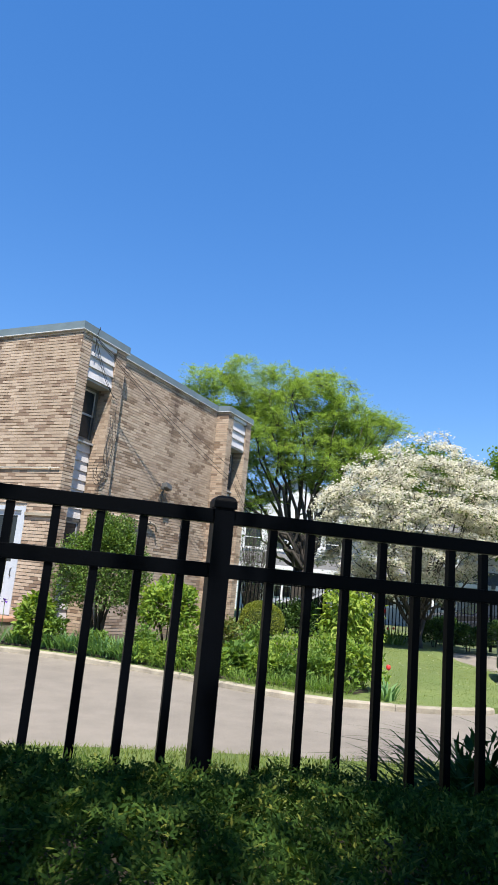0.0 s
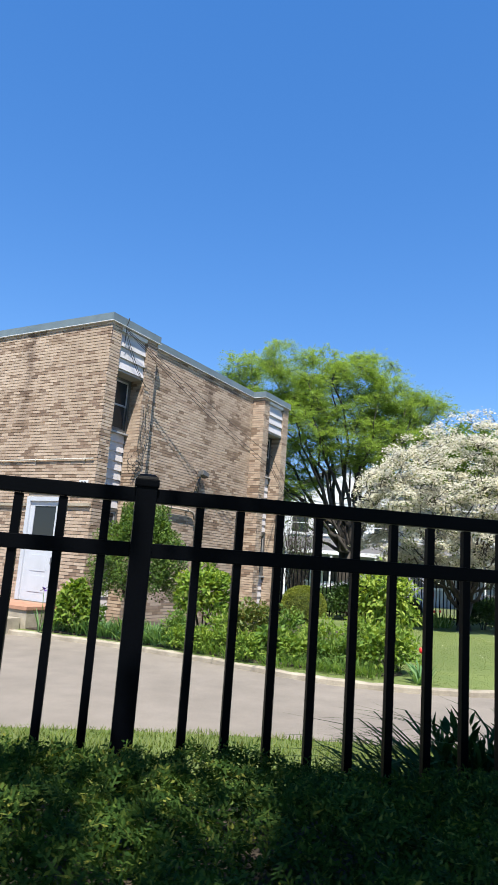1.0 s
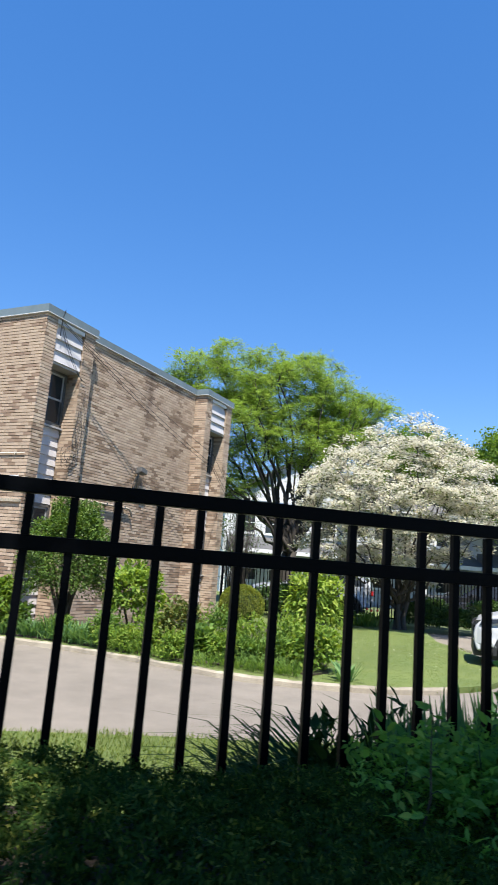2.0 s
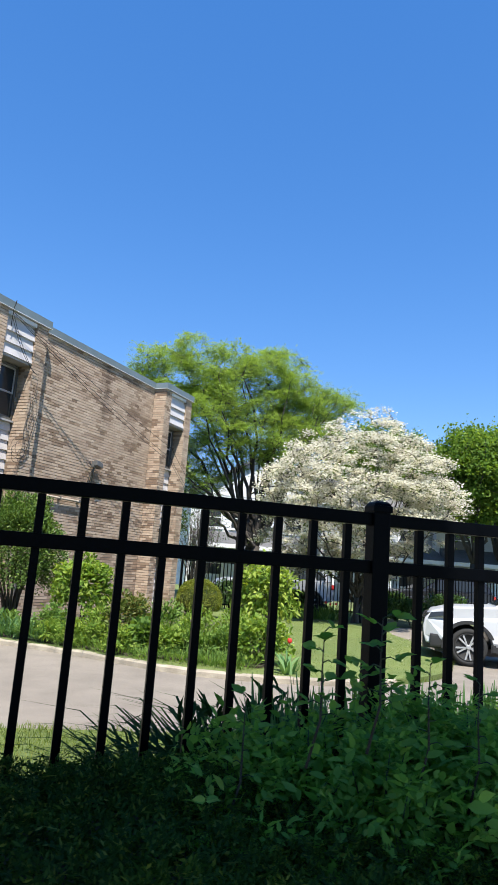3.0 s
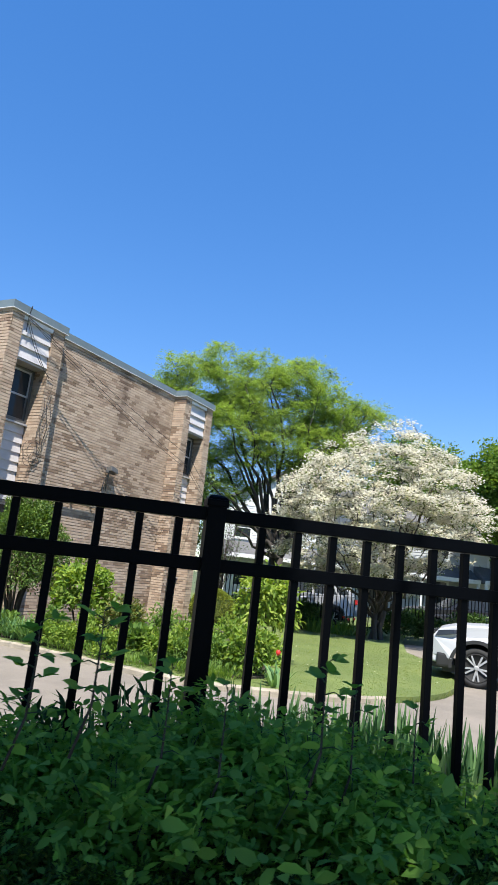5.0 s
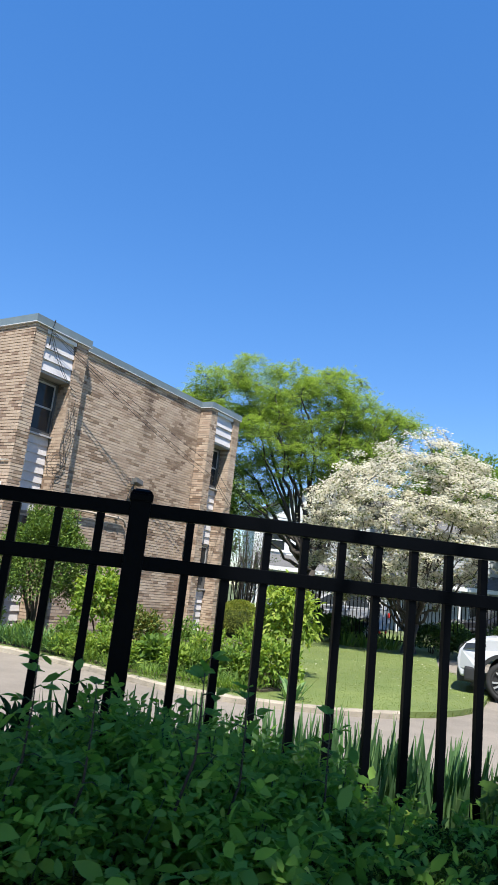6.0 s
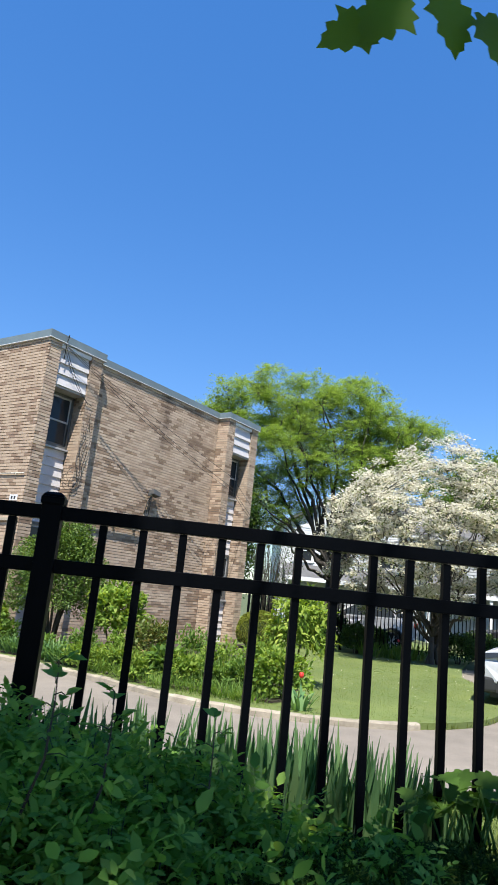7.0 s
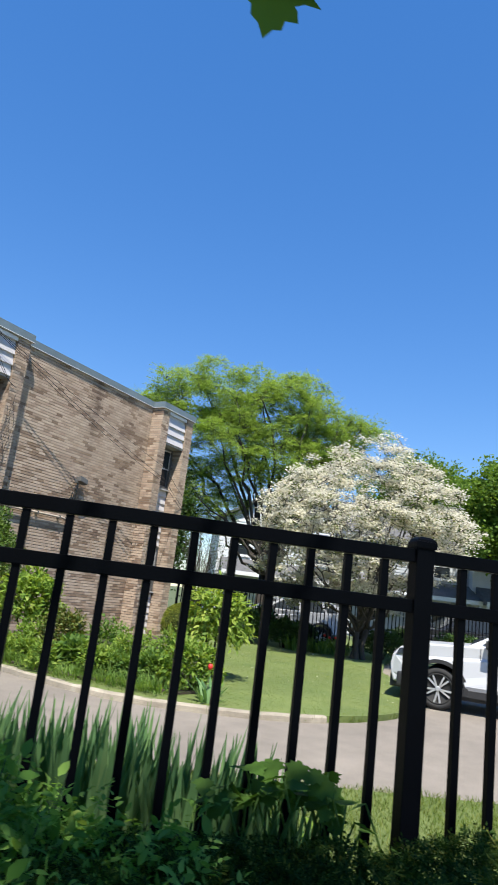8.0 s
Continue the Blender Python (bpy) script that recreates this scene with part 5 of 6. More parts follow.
# ---- the maple beside the pavement, whose shade lies on the hedge ----
def build_shade_maple():
    base = Vector((0.2, -5.2, -0.03))
    ob = thing("shade_maple", "large maple beside the pavement with lobed leaves", "tree", Matrix.Translation(base))
    rng = np.random.default_rng(77)
    part("trunk", tube(bmesh.new(), [(0, 0, -0.1), (0, 0, 0.5), (0.05, 0.02, 2.6), (0.1, 0.1, 4.2)], [0.30, 0.23, 0.20, 0.15], 12), M["bark"], ob)
    bm = bmesh.new()
    ends = []
    for k in range(70):
        e = Vector((rng.uniform(-6.0, 5.2), rng.uniform(-8.5, -1.75), rng.uniform(3.8, 8.2))) - base
        pts = bend((0.08, 0.05, rng.uniform(2.6, 4.1)), e, 0.7, 6, rng, 0.08)
        tube(bm, pts, [0.08 * (1 - 0.88 * i / 6) + 0.006 for i in range(7)], 6)
        for p in pts[2:]:
            for j in range(4):
                q = p + Vector(unit(rng.normal(size=3) * (1, 1, 0.5))) * rng.uniform(0.4, 1.1)
                if q.y + base.y > -1.65 or q.z + base.z < 3.3:
                    continue
                tube(bm, [p, q], [0.008, 0.003], 4)
                ends.append((p, q))
    # extra twigs, out of view, added on the sun's path to shade the daylilies
    for k in range(145):
        h = rng.uniform(4.9, 7.2)
        q = Vector((rng.uniform(0.7, 2.1) - 0.10 * h, rng.uniform(-0.35, 1.5) - 0.55 * h, h)) - base
        p = q + Vector((rng.normal() * 0.3, -rng.uniform(0.3, 0.8), rng.uniform(0.0, 0.4)))
        tube(bm, [p, q], [0.010, 0.003], 4)
        ends += [(p, q)] * 2
    tagged(part("branchwork", bm, M["bark"], ob), kind="stuff")
    at, wy, up, L = [], [], [], []
    for a, e in ends:
        for k in range(14):
            p = a.lerp(e, rng.uniform(0.2, 1.05)) + Vector(rng.normal(size=3)) * 0.2
            w = p + base
            if w.y > -1.5 or w.z < 3.1 or (w.x + 0.10 * w.z > 2.2 and w.y + 0.55 * w.z > 0.45):
                continue
            at.append(p)
            wy.append(Vector(rng.normal(size=3)) + Vector((0, 0, -0.3)))
            up.append(Vector((0, 0, 1)) + Vector(rng.normal(size=3)) * 0.4)
            L.append(rng.uniform(0.10, 0.17))
    L = np.array(L)
    leaves("crown", M["maple"], ob, np.array(at), np.array(wy), np.array(up), L, L * 1.05, shape="lobed")
    # a drooping twig with a few large leaves
    pts = [Vector(p) - base for p in ((2.0, -2.2, 4.4), (2.35, -1.75, 3.2), (2.60, -1.5, 2.48), (2.65, -1.43, 2.19))]
    tw = part("drooping_twig", tube(bmesh.new(), pts, [0.012, 0.008, 0.005, 0.003], 6), M["twig"], ob)
    side = [Vector(p) - base for p in ((2.5, -1.62, 2.8), (2.38, -1.46, 2.50), (2.28, -1.35, 2.35))]
    part("drooping_twig", tube(bmesh.new(), side, [0.006, 0.004, 0.002], 6), M["twig"], ob)
    spots = [((2.70, -1.46, 2.26), (0.0, 0.02, -1), 0.125), ((2.66, -1.47, 2.28), (-0.75, 0.1, -0.8), 0.11), ((2.70, -1.47, 2.28), (0.9, -0.05, -0.5), 0.12),
             ((2.64, -1.49, 2.38), (-0.5, 0.1, -0.6), 0.10), ((2.36, -1.42, 2.44), (-0.6, 0.2, -0.9), 0.11), ((2.42, -1.45, 2.42), (0.3, 0.1, -1), 0.11),
             ((2.48, -1.45, 2.40), (0.5, 0.1, -0.8), 0.12), ((2.33, -1.38, 2.42), (-0.9, 0.1, -0.5), 0.11), ((2.55, -1.50, 2.42), (0.3, 0.0, -0.9), 0.11)]
    for k, (p, w, s) in enumerate(spots):
        s *= 0.86
        move = Vector((-0.015, 0.03, -0.06)) if k < 4 else Vector((0.05, 0.03, -0.10))
        me = leaf_mesh("leaf", np.array([Vector(p) + move - base]), np.array([Vector(w)]), np.array([Vector((0.25, -1, 0.35))]), s, s * 1.05, shape="lobed")
        me.materials.append(M["maple"])
        lf = new("leaf", me)
        lf.parent = ob


build_shade_maple()

# ---- far fence behind the lawn ----
def build_far_fence():
    first = {}
    line = [(5.0, 18.35), (8.05, 18.75), (11.05, 18.55), (14.05, 18.35), (17.05, 18.15)]
    for i, (x, y) in enumerate(line):
        post = thing("far_fence_post", "square black metal post of the far fence", "fence post", pose(x, y, 0), "far fence posts")
        if "post" not in first:
            first["post"] = part("shaft", box(bmesh.new(), -0.035, 0.035, -0.035, 0.035, -0.1, 1.62, 0.004), M["black_metal"], post).data
        else:
            ob = new("shaft", first["post"])
            ob.parent = post
    for i, (a, b) in enumerate(zip(line, line[1:])):
        length = math.dist(a, b)
        turn = math.degrees(math.atan2(b[1] - a[1], b[0] - a[0]))
        pan = thing("far_picket_fence", "black metal picket panel of the far fence", "fence", pose(a[0], a[1], 0, 0, 0, turn), "far fence panels")
        for z in (1.50, 0.2):
            part("rail", box(bmesh.new(), 0.036, length - 0.036, -0.02, 0.02, z - 0.02, z + 0.02), M["black_metal"], pan)
        n = int(length / 0.125)
        for k in range(1, n):
            if "picket" not in first:
                ob = part("picket", box(bmesh.new(), -0.0125, 0.0125, -0.0125, 0.0125, 0.08, 1.58), M["black_metal"], pan)
                first["picket"] = ob.data
            else:
                ob = new("picket", first["picket"])
                ob.parent = pan
            ob.location.x = length * k / n


build_far_fence()

# ---- houses beyond the trees ----
M["house_white"] = painted("white_clapboard", (0.58, 0.60, 0.63), 0.7, 0, 0.06, 2, 20)
M["house_grey"] = painted("grey_clapboard", (0.38, 0.40, 0.42), 0.7, 0, 0.08, 2, 20)
M["shingle"] = ground_material("grey_roof_shingle", [(0.3, (0.085, 0.085, 0.09)), (0.7, (0.15, 0.15, 0.155))], 9.0, 0.9, 0.5, 60)


def window(parent, x, z, w, h, y):
    """A window of a far house, in the wall at y."""
    win = part("window", box(bmesh.new(), x - w / 2, x + w / 2, y - 0.012, y + 0.02, z, z + h), M["soffit"], parent)
    part("pane", box(bmesh.new(), x - w / 2 + 0.06, x + w / 2 - 0.06, y - 0.03, y - 0.014, z + h / 2 + 0.02, z + h - 0.06), M["glass"], win)
    part("pane", box(bmesh.new(), x - w / 2 + 0.06, x + w / 2 - 0.06, y - 0.03, y - 0.014, z + 0.06, z + h / 2 - 0.02), M["glass"], win)
    bm = bmesh.new()
    for d in ((-w / 2 - 0.08, -w / 2 + 0.06, -0.08, h + 0.08), (w / 2 - 0.06, w / 2 + 0.08, -0.08, h + 0.08), (-w / 2 + 0.06, w / 2 - 0.06, h - 0.06, h + 0.08), (-w / 2 + 0.06, w / 2 - 0.06, -0.08, 0.06), (-w / 2 + 0.06, w / 2 - 0.06, h / 2 - 0.025, h / 2 + 0.025)):
        box(bm, x + d[0], x + d[1], y - 0.06, y - 0.004, z + d[2], z + d[3])
    part("window_frame", bm, M["white"], win)


def house(label, at, turn, w, d, eave, ridge, material, windows, porch=None, along=True):
    """A clapboard house: front wall at local y = 0, gable roof, boards on the front."""
    ob = thing("house", label, "house", pose(at[0], at[1], 0, 0, 0, turn), "houses beyond the trees")
    bm = box(bmesh.new(), 0, w, 0.03, d, -0.1, eave)
    part("wall", bm, material, ob)
    bm = bmesh.new()
    n = int(eave / 0.16)
    for k in range(n):
        z = eave * k / n
        vs = [bm.verts.new((x, y, zz)) for x in (0, w) for y, zz in ((-0.012, z), (0.018, z + eave / n), (0.03, z + eave / n), (0.03, z))]
        for f in ((0, 4, 5, 1), (3, 7, 4, 0), (0, 1, 2, 3), (4, 7, 6, 5)):
            bm.faces.new([vs[i] for i in f])
    bmesh.ops.recalc_face_normals(bm, faces=bm.faces)
    tagged(part("clapboard_siding", bm, material, ob), kind="stuff")
    o = 0.35
    bm = bmesh.new()
    if along:  # ridge along the front
        prof = [(-o, eave - 0.12), (d / 2, ridge), (d + o, eave - 0.12)]
        for x in (-o, w + o):
            for y, z in prof:
                bm.verts.new((x, y, z))
            for y, z in prof:
                bm.verts.new((x, y, z + 0.18))
    else:  # gable towards the front
        prof = [(-o, eave - 0.12), (w / 2, ridge), (w + o, eave - 0.12)]
        for y in (-o, d + o):
            for x, z in prof:
                bm.verts.new((x, y, z))
            for x, z in prof:
                bm.verts.new((x, y, z + 0.18))
    bm.verts.ensure_lookup_table()
    v = bm.verts
    for a, b in ((0, 1), (1, 2)):
        bm.faces.new((v[a], v[b], v[6 + b], v[6 + a]))
        bm.faces.new((v[3 + a], v[9 + a], v[9 + b], v[3 + b]))
    for k in (0, 6):
        bm.faces.new((v[k], v[k + 1], v[k + 4], v[k + 3]))
        bm.faces.new((v[k + 1], v[k + 2], v[k + 5], v[k + 4]))
    bm.faces.new((v[0], v[3], v[9], v[6]))
    bm.faces.new((v[2], v[8], v[11], v[5]))
    bmesh.ops.recalc_face_normals(bm, faces=bm.faces)
    part("roof", bm, M["shingle"], ob)
    for side in (0, 1):
        bm = bmesh.new()
        if along:
            pts = [(w * side, 0.03, eave - 0.002), (w * side, d, eave - 0.002), (w * side, d / 2, ridge - 0.04)]
        else:
            pts = [(0, 0.012 + (d - 0.03) * side, eave - 0.002), (w, 0.012 + (d - 0.03) * side, eave - 0.002), (w / 2, 0.012 + (d - 0.03) * side, ridge - 0.04)]
        q = [bm.verts.new(p) for p in pts]
        bm.faces.new(q)
        part("gable", bm, material, ob)
    bm = box(bmesh.new(), -0.36, w + 0.36, -0.42, -0.30, eave - 0.14, eave - 0.02) if along else box(bmesh.new(), -0.02, w + 0.02, -0.03, 0.005, eave - 0.02, eave + 0.12)
    part("gutter", bm, M["white"], ob)
    for x, z, ww, hh in windows:
        window(ob, x, z, ww, hh, -0.012)
    if porch:
        x0, x1, z, dep_ = porch
        bm = bmesh.new()
        vs = [bm.verts.new(p) for p in ((x0, -dep_, z), (x1, -dep_, z), (x1, -0.02, z + 0.8), (x0, -0.02, z + 0.8), (x0, -dep_, z - 0.12), (x1, -dep_, z - 0.12), (x1, -0.02, z - 0.12), (x0, -0.02, z - 0.12))]
        for f in ((0, 1, 2, 3), (4, 7, 6, 5), (0, 4, 5, 1), (1, 5, 6, 2), (0, 3, 7, 4)):
            bm.faces.new([vs[i] for i in f])
        bmesh.ops.recalc_face_normals(bm, faces=bm.faces)
        pr = part("porch_roof", bm, M["shingle"], ob, "grey sloping porch roof")
        part("fascia", box(bmesh.new(), x0, x1, -dep_ - 0.03, -dep_ - 0.003, z - 0.2, z + 0.02), M["white"], pr)
        n = max(2, int((x1 - x0) / 2.2) + 1)
        for k in range(n):
            x = x0 + 0.1 + (x1 - x0 - 0.2) * k / (n - 1)
            part("porch_post", box(bmesh.new(), x - 0.07, x + 0.07, -dep_ + 0.03, -dep_ + 0.17, -0.1, z - 0.12, 0.01), M["white"], ob)
    return ob


house("white clapboard house with grey porch roof behind trees", (9.2, 37.0), -6, 8.4, 9.0, 5.6, 8.2, M["house_white"],
      [(1.35, 3.6, 1.1, 1.25), (3.0, 3.6, 1.1, 1.25), (6.4, 3.6, 1.1, 1.25), (1.6, 0.8, 1.1, 1.4), (3.4, 0.8, 1.1, 1.4), (6.4, 0.8, 1.1, 1.4)], (0.2, 8.2, 2.6, 2.1), along=False)
house("pale grey clapboard house behind the dogwood", (16.0, 33.0), -8, 7.0, 8.5, 5.4, 7.6, M["house_grey"],
      [(1.5, 3.5, 1.0, 1.4), (5.2, 3.5, 1.0, 1.4), (1.5, 0.9, 1.0, 1.4), (5.2, 0.9, 1.0, 1.4)], (0.2, 6.8, 2.5, 1.9))
house("white clapboard house with grey shingle porch roof", (22.6, 31.5), -12, 8.0, 8.0, 4.6, 6.6, M["house_white"],
      [(1.5, 3.2, 0.95, 1.2), (4.2, 3.2, 0.95, 1.2), (6.6, 3.2, 0.95, 1.2), (1.5, 0.9, 0.95, 1.3), (4.2, 0.9, 0.95, 1.3), (6.6, 0.9, 0.95, 1.3)], (0.2, 7.8, 2.5, 1.8))

# ---- parked cars ----
M["car_white"] = painted("white_car_paint", (0.47, 0.48, 0.50), 0.22, 0, 0.02, 1, 30, 0.0, 0.06)
M["car_silver"] = painted("silver_car_paint", (0.30, 0.31, 0.33), 0.3, 0.4, 0.04, 1, 30, 0.0, 0.06)
M["car_dark"] = painted("charcoal_car_paint", (0.018, 0.019, 0.022), 0.25, 0.2, 0.04, 1, 30, 0.0, 0.06)
M["car_black"] = painted("black_plastic_cladding", (0.02, 0.02, 0.021), 0.55, 0, 0.2)
M["tyre"] = painted("tyre_rubber", (0.018, 0.018, 0.018), 0.85, 0, 0.2)
M["alloy"] = painted("machined_alloy", (0.50, 0.51, 0.52), 0.35, 0.5, 0.08)
M["lamp_glass"] = painted("headlamp_glass", (0.03, 0.032, 0.036), 0.15, 0.0, 0.2)
M["lamp_red"] = painted("red_lamp_glass", (0.35, 0.02, 0.02), 0.15, 0, 0.2)


def slab(bm, outline, half, inset=None):
    """An outline in x, z drawn out to both sides in y; inset(x, z) pulls a point inwards."""
    f = inset or (lambda x, z: 0.0)
    left = [bm.verts.new((x, -half + f(x, z), z)) for x, z in outline]
    right = [bm.verts.new((x, half - f(x, z), z)) for x, z in outline]
    n = len(outline)
    for k in range(n):
        bm.faces.new((left[k], left[(k + 1) % n], right[(k + 1) % n], right[k]))
    a, b = bm.faces.new(left[::-1]), bm.faces.new(right)
    bmesh.ops.recalc_face_normals(bm, faces=bm.faces)
    return bm


def car(label, m, paint, group=""):
    """A crossover, nose towards +x, front axle at x = 0; wheels stand on z = 0."""
    ob = thing("car", label, "car", m, group)
    WB, R, half = 2.67, 0.345, 0.905

    def arch(cx, r, n=12, a0=0.0, a1=math.pi):
        return [(cx + r * math.cos(a0 + (a1 - a0) * k / n), 0.34 + r * math.sin(a0 + (a1 - a0) * k / n)) for k in range(n + 1)]
    low = [(0.77, 0.36), (0.81, 0.50), (0.83, 0.66), (0.79, 0.82), (0.66, 0.96), (0.30, 1.06), (-0.30, 1.10), (-0.70, 1.13), (-2.9, 1.16), (-3.45, 1.16), (-3.60, 1.05), (-3.64, 0.70), (-3.58, 0.45)]
    low += [(-WB - 0.43, 0.34)] + arch(-WB, 0.43, a0=math.pi, a1=0.0)[1:-1] + [(-WB + 0.43, 0.34), (-WB + 0.46, 0.30), (-0.46, 0.30), (-0.43, 0.34)] + arch(0, 0.43, a0=math.pi, a1=0.0)[1:-1] + [(0.43, 0.34)]
    bm = slab(bmesh.new(), low, half, lambda x, z: 0.10 * max(0, (abs(x + 1.37) - 1.55) / 0.75) ** 2 + (0.05 if z > 1.0 else 0.0) + (0.03 if z < 0.4 else 0.0))
    bmesh.ops.bevel(bm, geom=[e for e in bm.edges if len(e.link_faces) == 2 and e.calc_face_angle(0) > 0.9], offset=0.035, segments=3, affect="EDGES", profile=0.6)
    for f in bm.faces:
        f.smooth = len(f.verts) <= 4
    part("body", bm, paint, ob)
    cab = [(-0.40, 1.08), (-1.28, 1.57), (-1.68, 1.66), (-2.9, 1.64), (-3.30, 1.55), (-3.52, 1.14)]
    bm = slab(bmesh.new(), cab, half - 0.06, lambda x, z: 0.22 * max(0, (z - 1.12) / 0.55))
    bmesh.ops.bevel(bm, geom=list(bm.edges), offset=0.03, segments=2, affect="EDGES")
    part("roof", bm, paint, ob)

    def panel(name, outline, y_of, material, thick=0.012, parent=ob, label=""):
        for s in (-1, 1):
            bm = bmesh.new()
            a = [bm.verts.new((x, s * (y_of(z) + thick), z)) for x, z in outline]
            b = [bm.verts.new((x, s * (y_of(z) - 0.02), z)) for x, z in outline]
            n = len(outline)
            bm.faces.new(a), bm.faces.new(b[::-1])
            for k in range(n):
                bm.faces.new((a[k], b[k], b[(k + 1) % n], a[(k + 1) % n]))
            bmesh.ops.recalc_face_normals(bm, faces=bm.faces)
            part(name, bm, material, parent, label)

    def cab_y(z):
        return half - 0.06 - 0.22 * max(0, (z - 1.12) / 0.55)
    panel("side_window", [(-0.70, 1.17), (-1.32, 1.51), (-1.78, 1.58), (-1.83, 1.17)], cab_y, M["glass"])
    panel("side_window", [(-1.93, 1.17), (-1.88, 1.58), (-2.65, 1.57), (-2.78, 1.18)], cab_y, M["glass"])
    panel("side_window", [(-2.88, 1.19), (-2.75, 1.56), (-3.12, 1.50), (-3.28, 1.22)], cab_y, M["glass"])
    panel("sill_cladding", [(-0.40, 0.28), (-0.40, 0.42), (-WB + 0.40, 0.42), (-WB + 0.40, 0.28)], lambda z: half - 0.015, M["car_black"])
    panel("door_seam", [(-0.66, 0.44), (-0.66, 1.10), (-0.668, 1.10), (-0.668, 0.44)], lambda z: half - (0.012 if z < 1.0 else 0.05), M["car_black"], 0.014)
    panel("door_seam", [(-1.88, 0.44), (-1.88, 1.12), (-1.888, 1.12), (-1.888, 0.44)], lambda z: half - (0.012 if z < 1.0 else 0.05), M["car_black"], 0.014)
    panel("door_handle", [(-1.62, 0.98), (-1.62, 1.01), (-1.82, 1.01), (-1.82, 0.98)], lambda z: half - 0.02, paint, 0.03)
    bm = bmesh.new()
    for s in (-1, 1):
        q = [bm.verts.new(p) for p in ((-0.50, s * 0.72, 1.150), (-1.24, s * 0.62, 1.562), (-1.27, s * 0.62, 1.535), (-0.54, s * 0.72, 1.115))]
        if s == -1:
            first = q
    for k in range(4):
        bm.faces.new((first[k], first[(k + 1) % 4], q[(k + 1) % 4], q[k]))
    part("windscreen", bm, M["glass"], ob)
    for cx in (0.0, -WB):
        for s in (-1, 1):
            bm = bmesh.new()
            rings = []
            for r, y in ((0.425, 0.86), (0.425, half + 0.012), (0.49, half + 0.012), (0.49, 0.86)):
                rings.append([bm.verts.new((cx + r * math.cos(a), s * y, 0.34 + r * math.sin(a))) for a in [math.pi * k / 18 * 1.06 - 0.09 for k in range(19)]])
            for r0, r1 in zip(rings, rings[1:] + rings[:1]):
                for k in range(18):
                    bm.faces.new((r0[k], r0[k + 1], r1[k + 1], r1[k]))
            bmesh.ops.recalc_face_normals(bm, faces=bm.faces)
            part("wheel_arch", bm, M["car_black"], ob, "black plastic wheel arch trim")
            turn = Matrix.Translation((cx, s * 0.79, R)) @ Matrix.Rotation(math.pi / 2 * (1 if s < 0 else -1), 4, "X")
            tyre = lathe(bmesh.new(), [(0.20, -0.10), (0.30, -0.11), (0.335, -0.09), (R, -0.05), (R, 0.05), (0.335, 0.09), (0.29, 0.11), (0.255, 0.10), (0.245, 0.07), (0.20, 0.05)], 32, turn)
            wh = part("wheel", tyre, M["tyre"], ob)
            bm = lathe(bmesh.new(), [(0.03, 0.05), (0.235, 0.05), (0.252, 0.085), (0.252, 0.103), (0.232, 0.103), (0.225, 0.07), (0.03, 0.07)], 32, turn)
            bmesh.ops.delete(bm, geom=[f for f in bm.faces if len(f.verts) > 4], context="FACES")
            part("rim", bm, M["tyre"], wh, "dark alloy rim")
            for k in range(5):
                bm = bmesh.new()
                for off in (-0.21, 0.21):
                    a = 2 * math.pi * k / 5 + 0.3
                    d0, d1 = Vector((math.cos(a), math.sin(a), 0)), Vector((math.cos(a + off), math.sin(a + off), 0))
                    n = Vector((-d1.y, d1.x, 0))
                    ps = [d0 * 0.03 - n * 0.014, d0 * 0.03 + n * 0.014, d1 * 0.240 + n * 0.015, d1 * 0.240 - n * 0.015]
                    top = [bm.verts.new(turn @ (p + Vector((0, 0, 0.098)))) for p in ps]
                    bot = [bm.verts.new(turn @ (p + Vector((0, 0, 0.068)))) for p in ps]
                    bm.faces.new(top)
                    for i in range(4):
                        bm.faces.new((top[i], bot[i], bot[(i + 1) % 4], top[(i + 1) % 4]))
                bmesh.ops.recalc_face_normals(bm, faces=bm.faces)
                part("spoke", bm, M["alloy"], wh, "bright machined alloy spoke")
            part("hub", lathe(bmesh.new(), [(0.045, 0.06), (0.045, 0.10), (0.03, 0.108)], 16, turn), M["alloy"], wh)
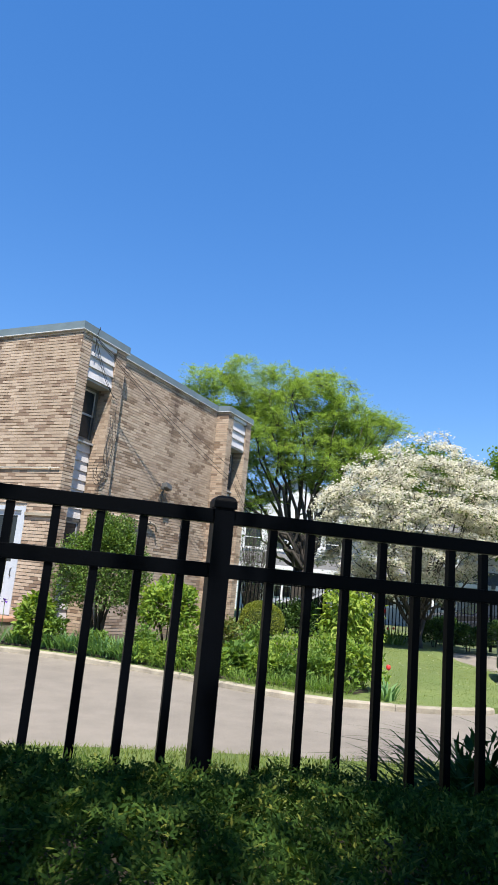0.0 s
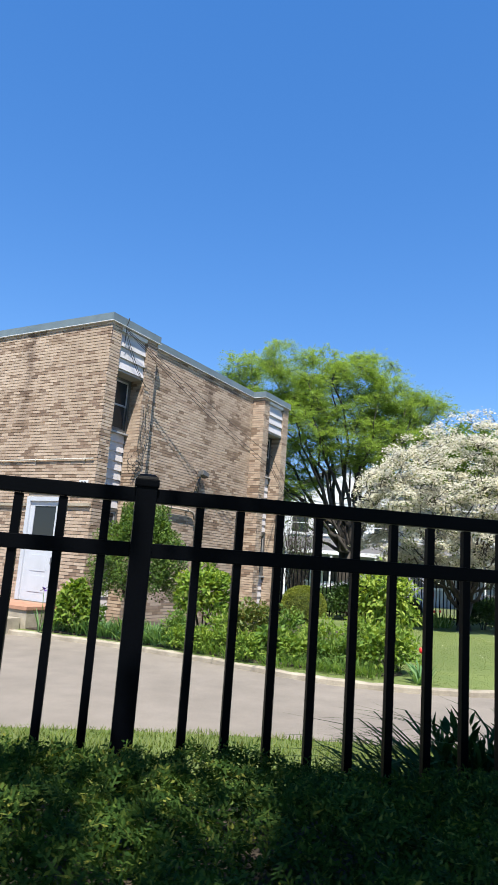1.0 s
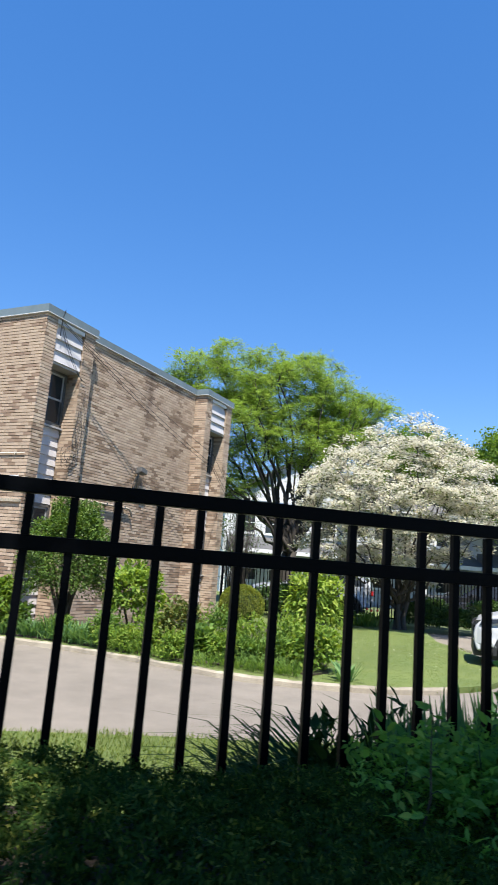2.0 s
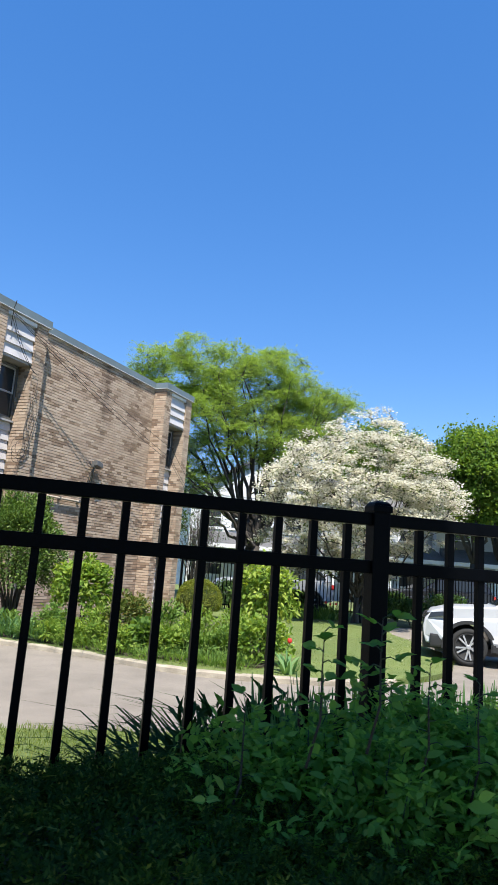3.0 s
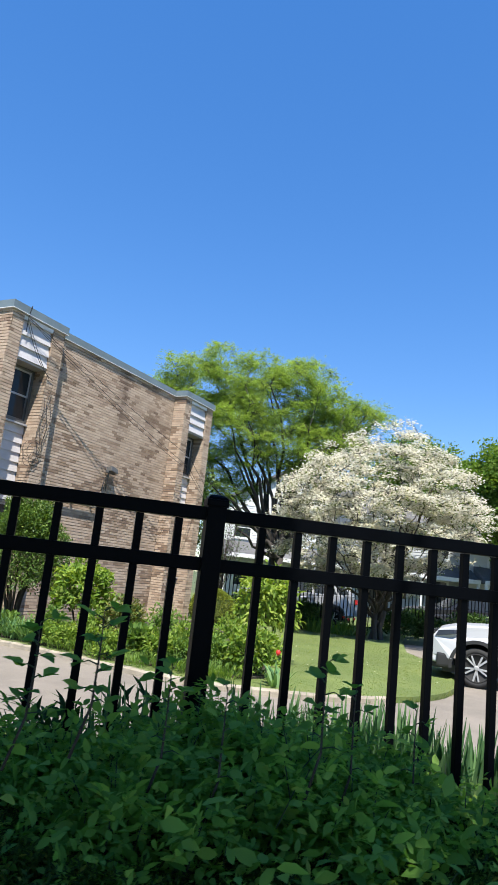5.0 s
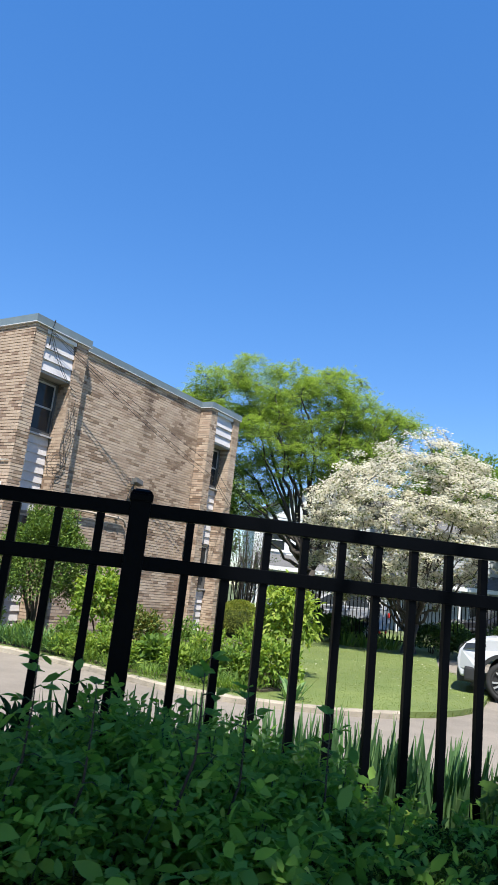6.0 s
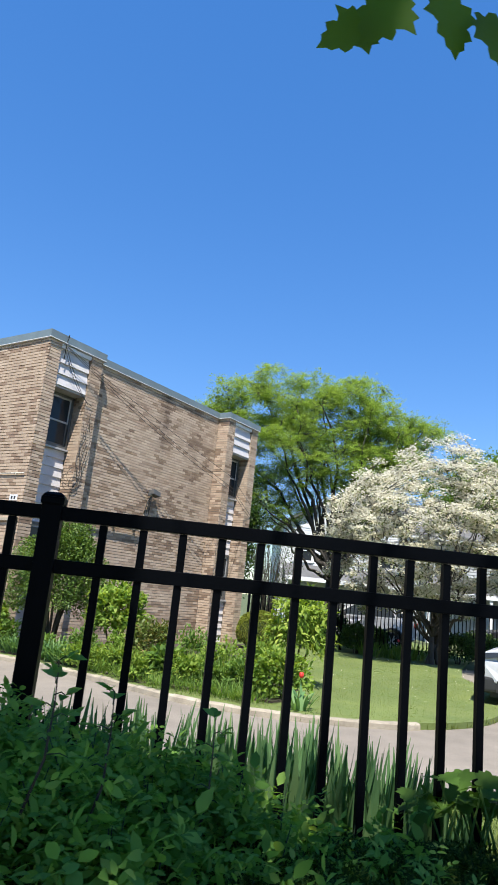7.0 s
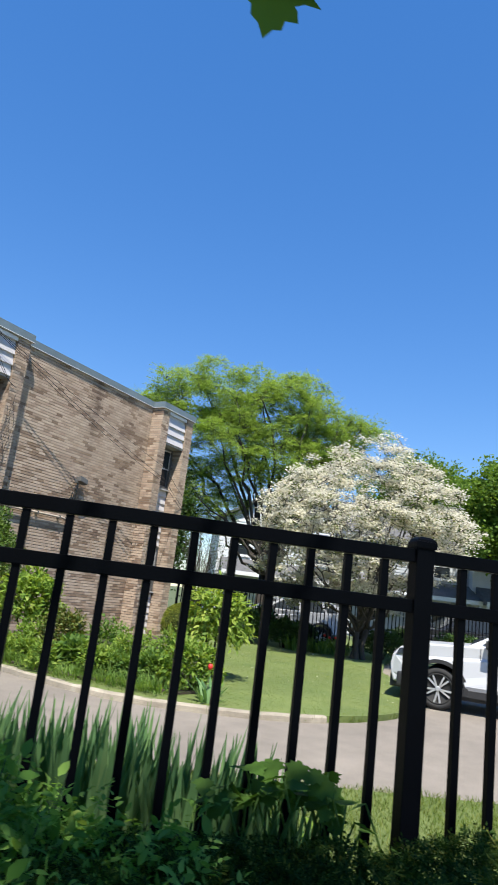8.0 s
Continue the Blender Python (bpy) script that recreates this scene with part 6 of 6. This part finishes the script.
    for s in (-1, 1):
        bm = bmesh.new()
        vs = [bm.verts.new(p) for p in ((0.842, s * 0.48, 0.80), (0.735, s * 0.86, 0.82), (0.40, s * 0.93, 0.90), (0.42, s * 0.915, 0.965), (0.68, s * 0.86, 0.93), (0.80, s * 0.48, 0.89))]
        inner = [bm.verts.new(v.co + Vector((-0.06, -s * 0.06, 0))) for v in vs]
        bm.faces.new(vs), bm.faces.new(inner[::-1])
        for k in range(6):
            bm.faces.new((vs[k], inner[k], inner[(k + 1) % 6], vs[(k + 1) % 6]))
        bmesh.ops.recalc_face_normals(bm, faces=bm.faces)
        part("headlight", bm, M["lamp_glass"], ob, "dark glass headlight")
        part("tail_light", box(bmesh.new(), -3.62, -3.50, s * 0.60 if s > 0 else -0.84, 0.84 if s > 0 else s * 0.60, 0.88, 1.06, 0.01), M["lamp_red"], ob, "red tail light")
        bm = box(bmesh.new(), -0.10, 0.06, -0.10, 0.10, -0.07, 0.07, 0.03)
        bmesh.ops.transform(bm, matrix=pose(-0.80, s * 1.0, 1.17), verts=bm.verts)
        part("mirror", bm, M["car_black"], ob, "black door mirror")
    part("front_bumper", box(bmesh.new(), 0.55, 0.83, -0.76, 0.76, 0.26, 0.50, 0.04), M["car_black"], ob, "black lower front bumper")
    part("bumper_corner", box(bmesh.new(), 0.45, 0.70, -0.895, -0.74, 0.30, 0.54, 0.04), M["car_black"], ob)
    part("bumper_corner", box(bmesh.new(), 0.45, 0.70, 0.74, 0.895, 0.30, 0.54, 0.04), M["car_black"], ob)
    part("grille", box(bmesh.new(), 0.79, 0.835, -0.48, 0.48, 0.56, 0.80, 0.015), M["car_black"], ob)
    part("underside", box(bmesh.new(), -3.4, 0.6, -0.70, 0.70, 0.20, 0.34, 0.02), M["car_black"], ob)
    return ob


car("white crossover car with black wheel arch trim", pose(8.99, 9.55, ROAD_Z, 0, 0, 148), M["car_white"])
car("silver car parked behind the far fence", pose(8.0, 22.3, ROAD_Z, 0, 0, 178), M["car_silver"], "cars behind the fence")
car("charcoal car parked behind the far fence", pose(14.6, 21.6, ROAD_Z, 0, 0, 174), M["car_dark"], "cars behind the fence")

# ---- bricks of the building's walls ----
lay_bricks()
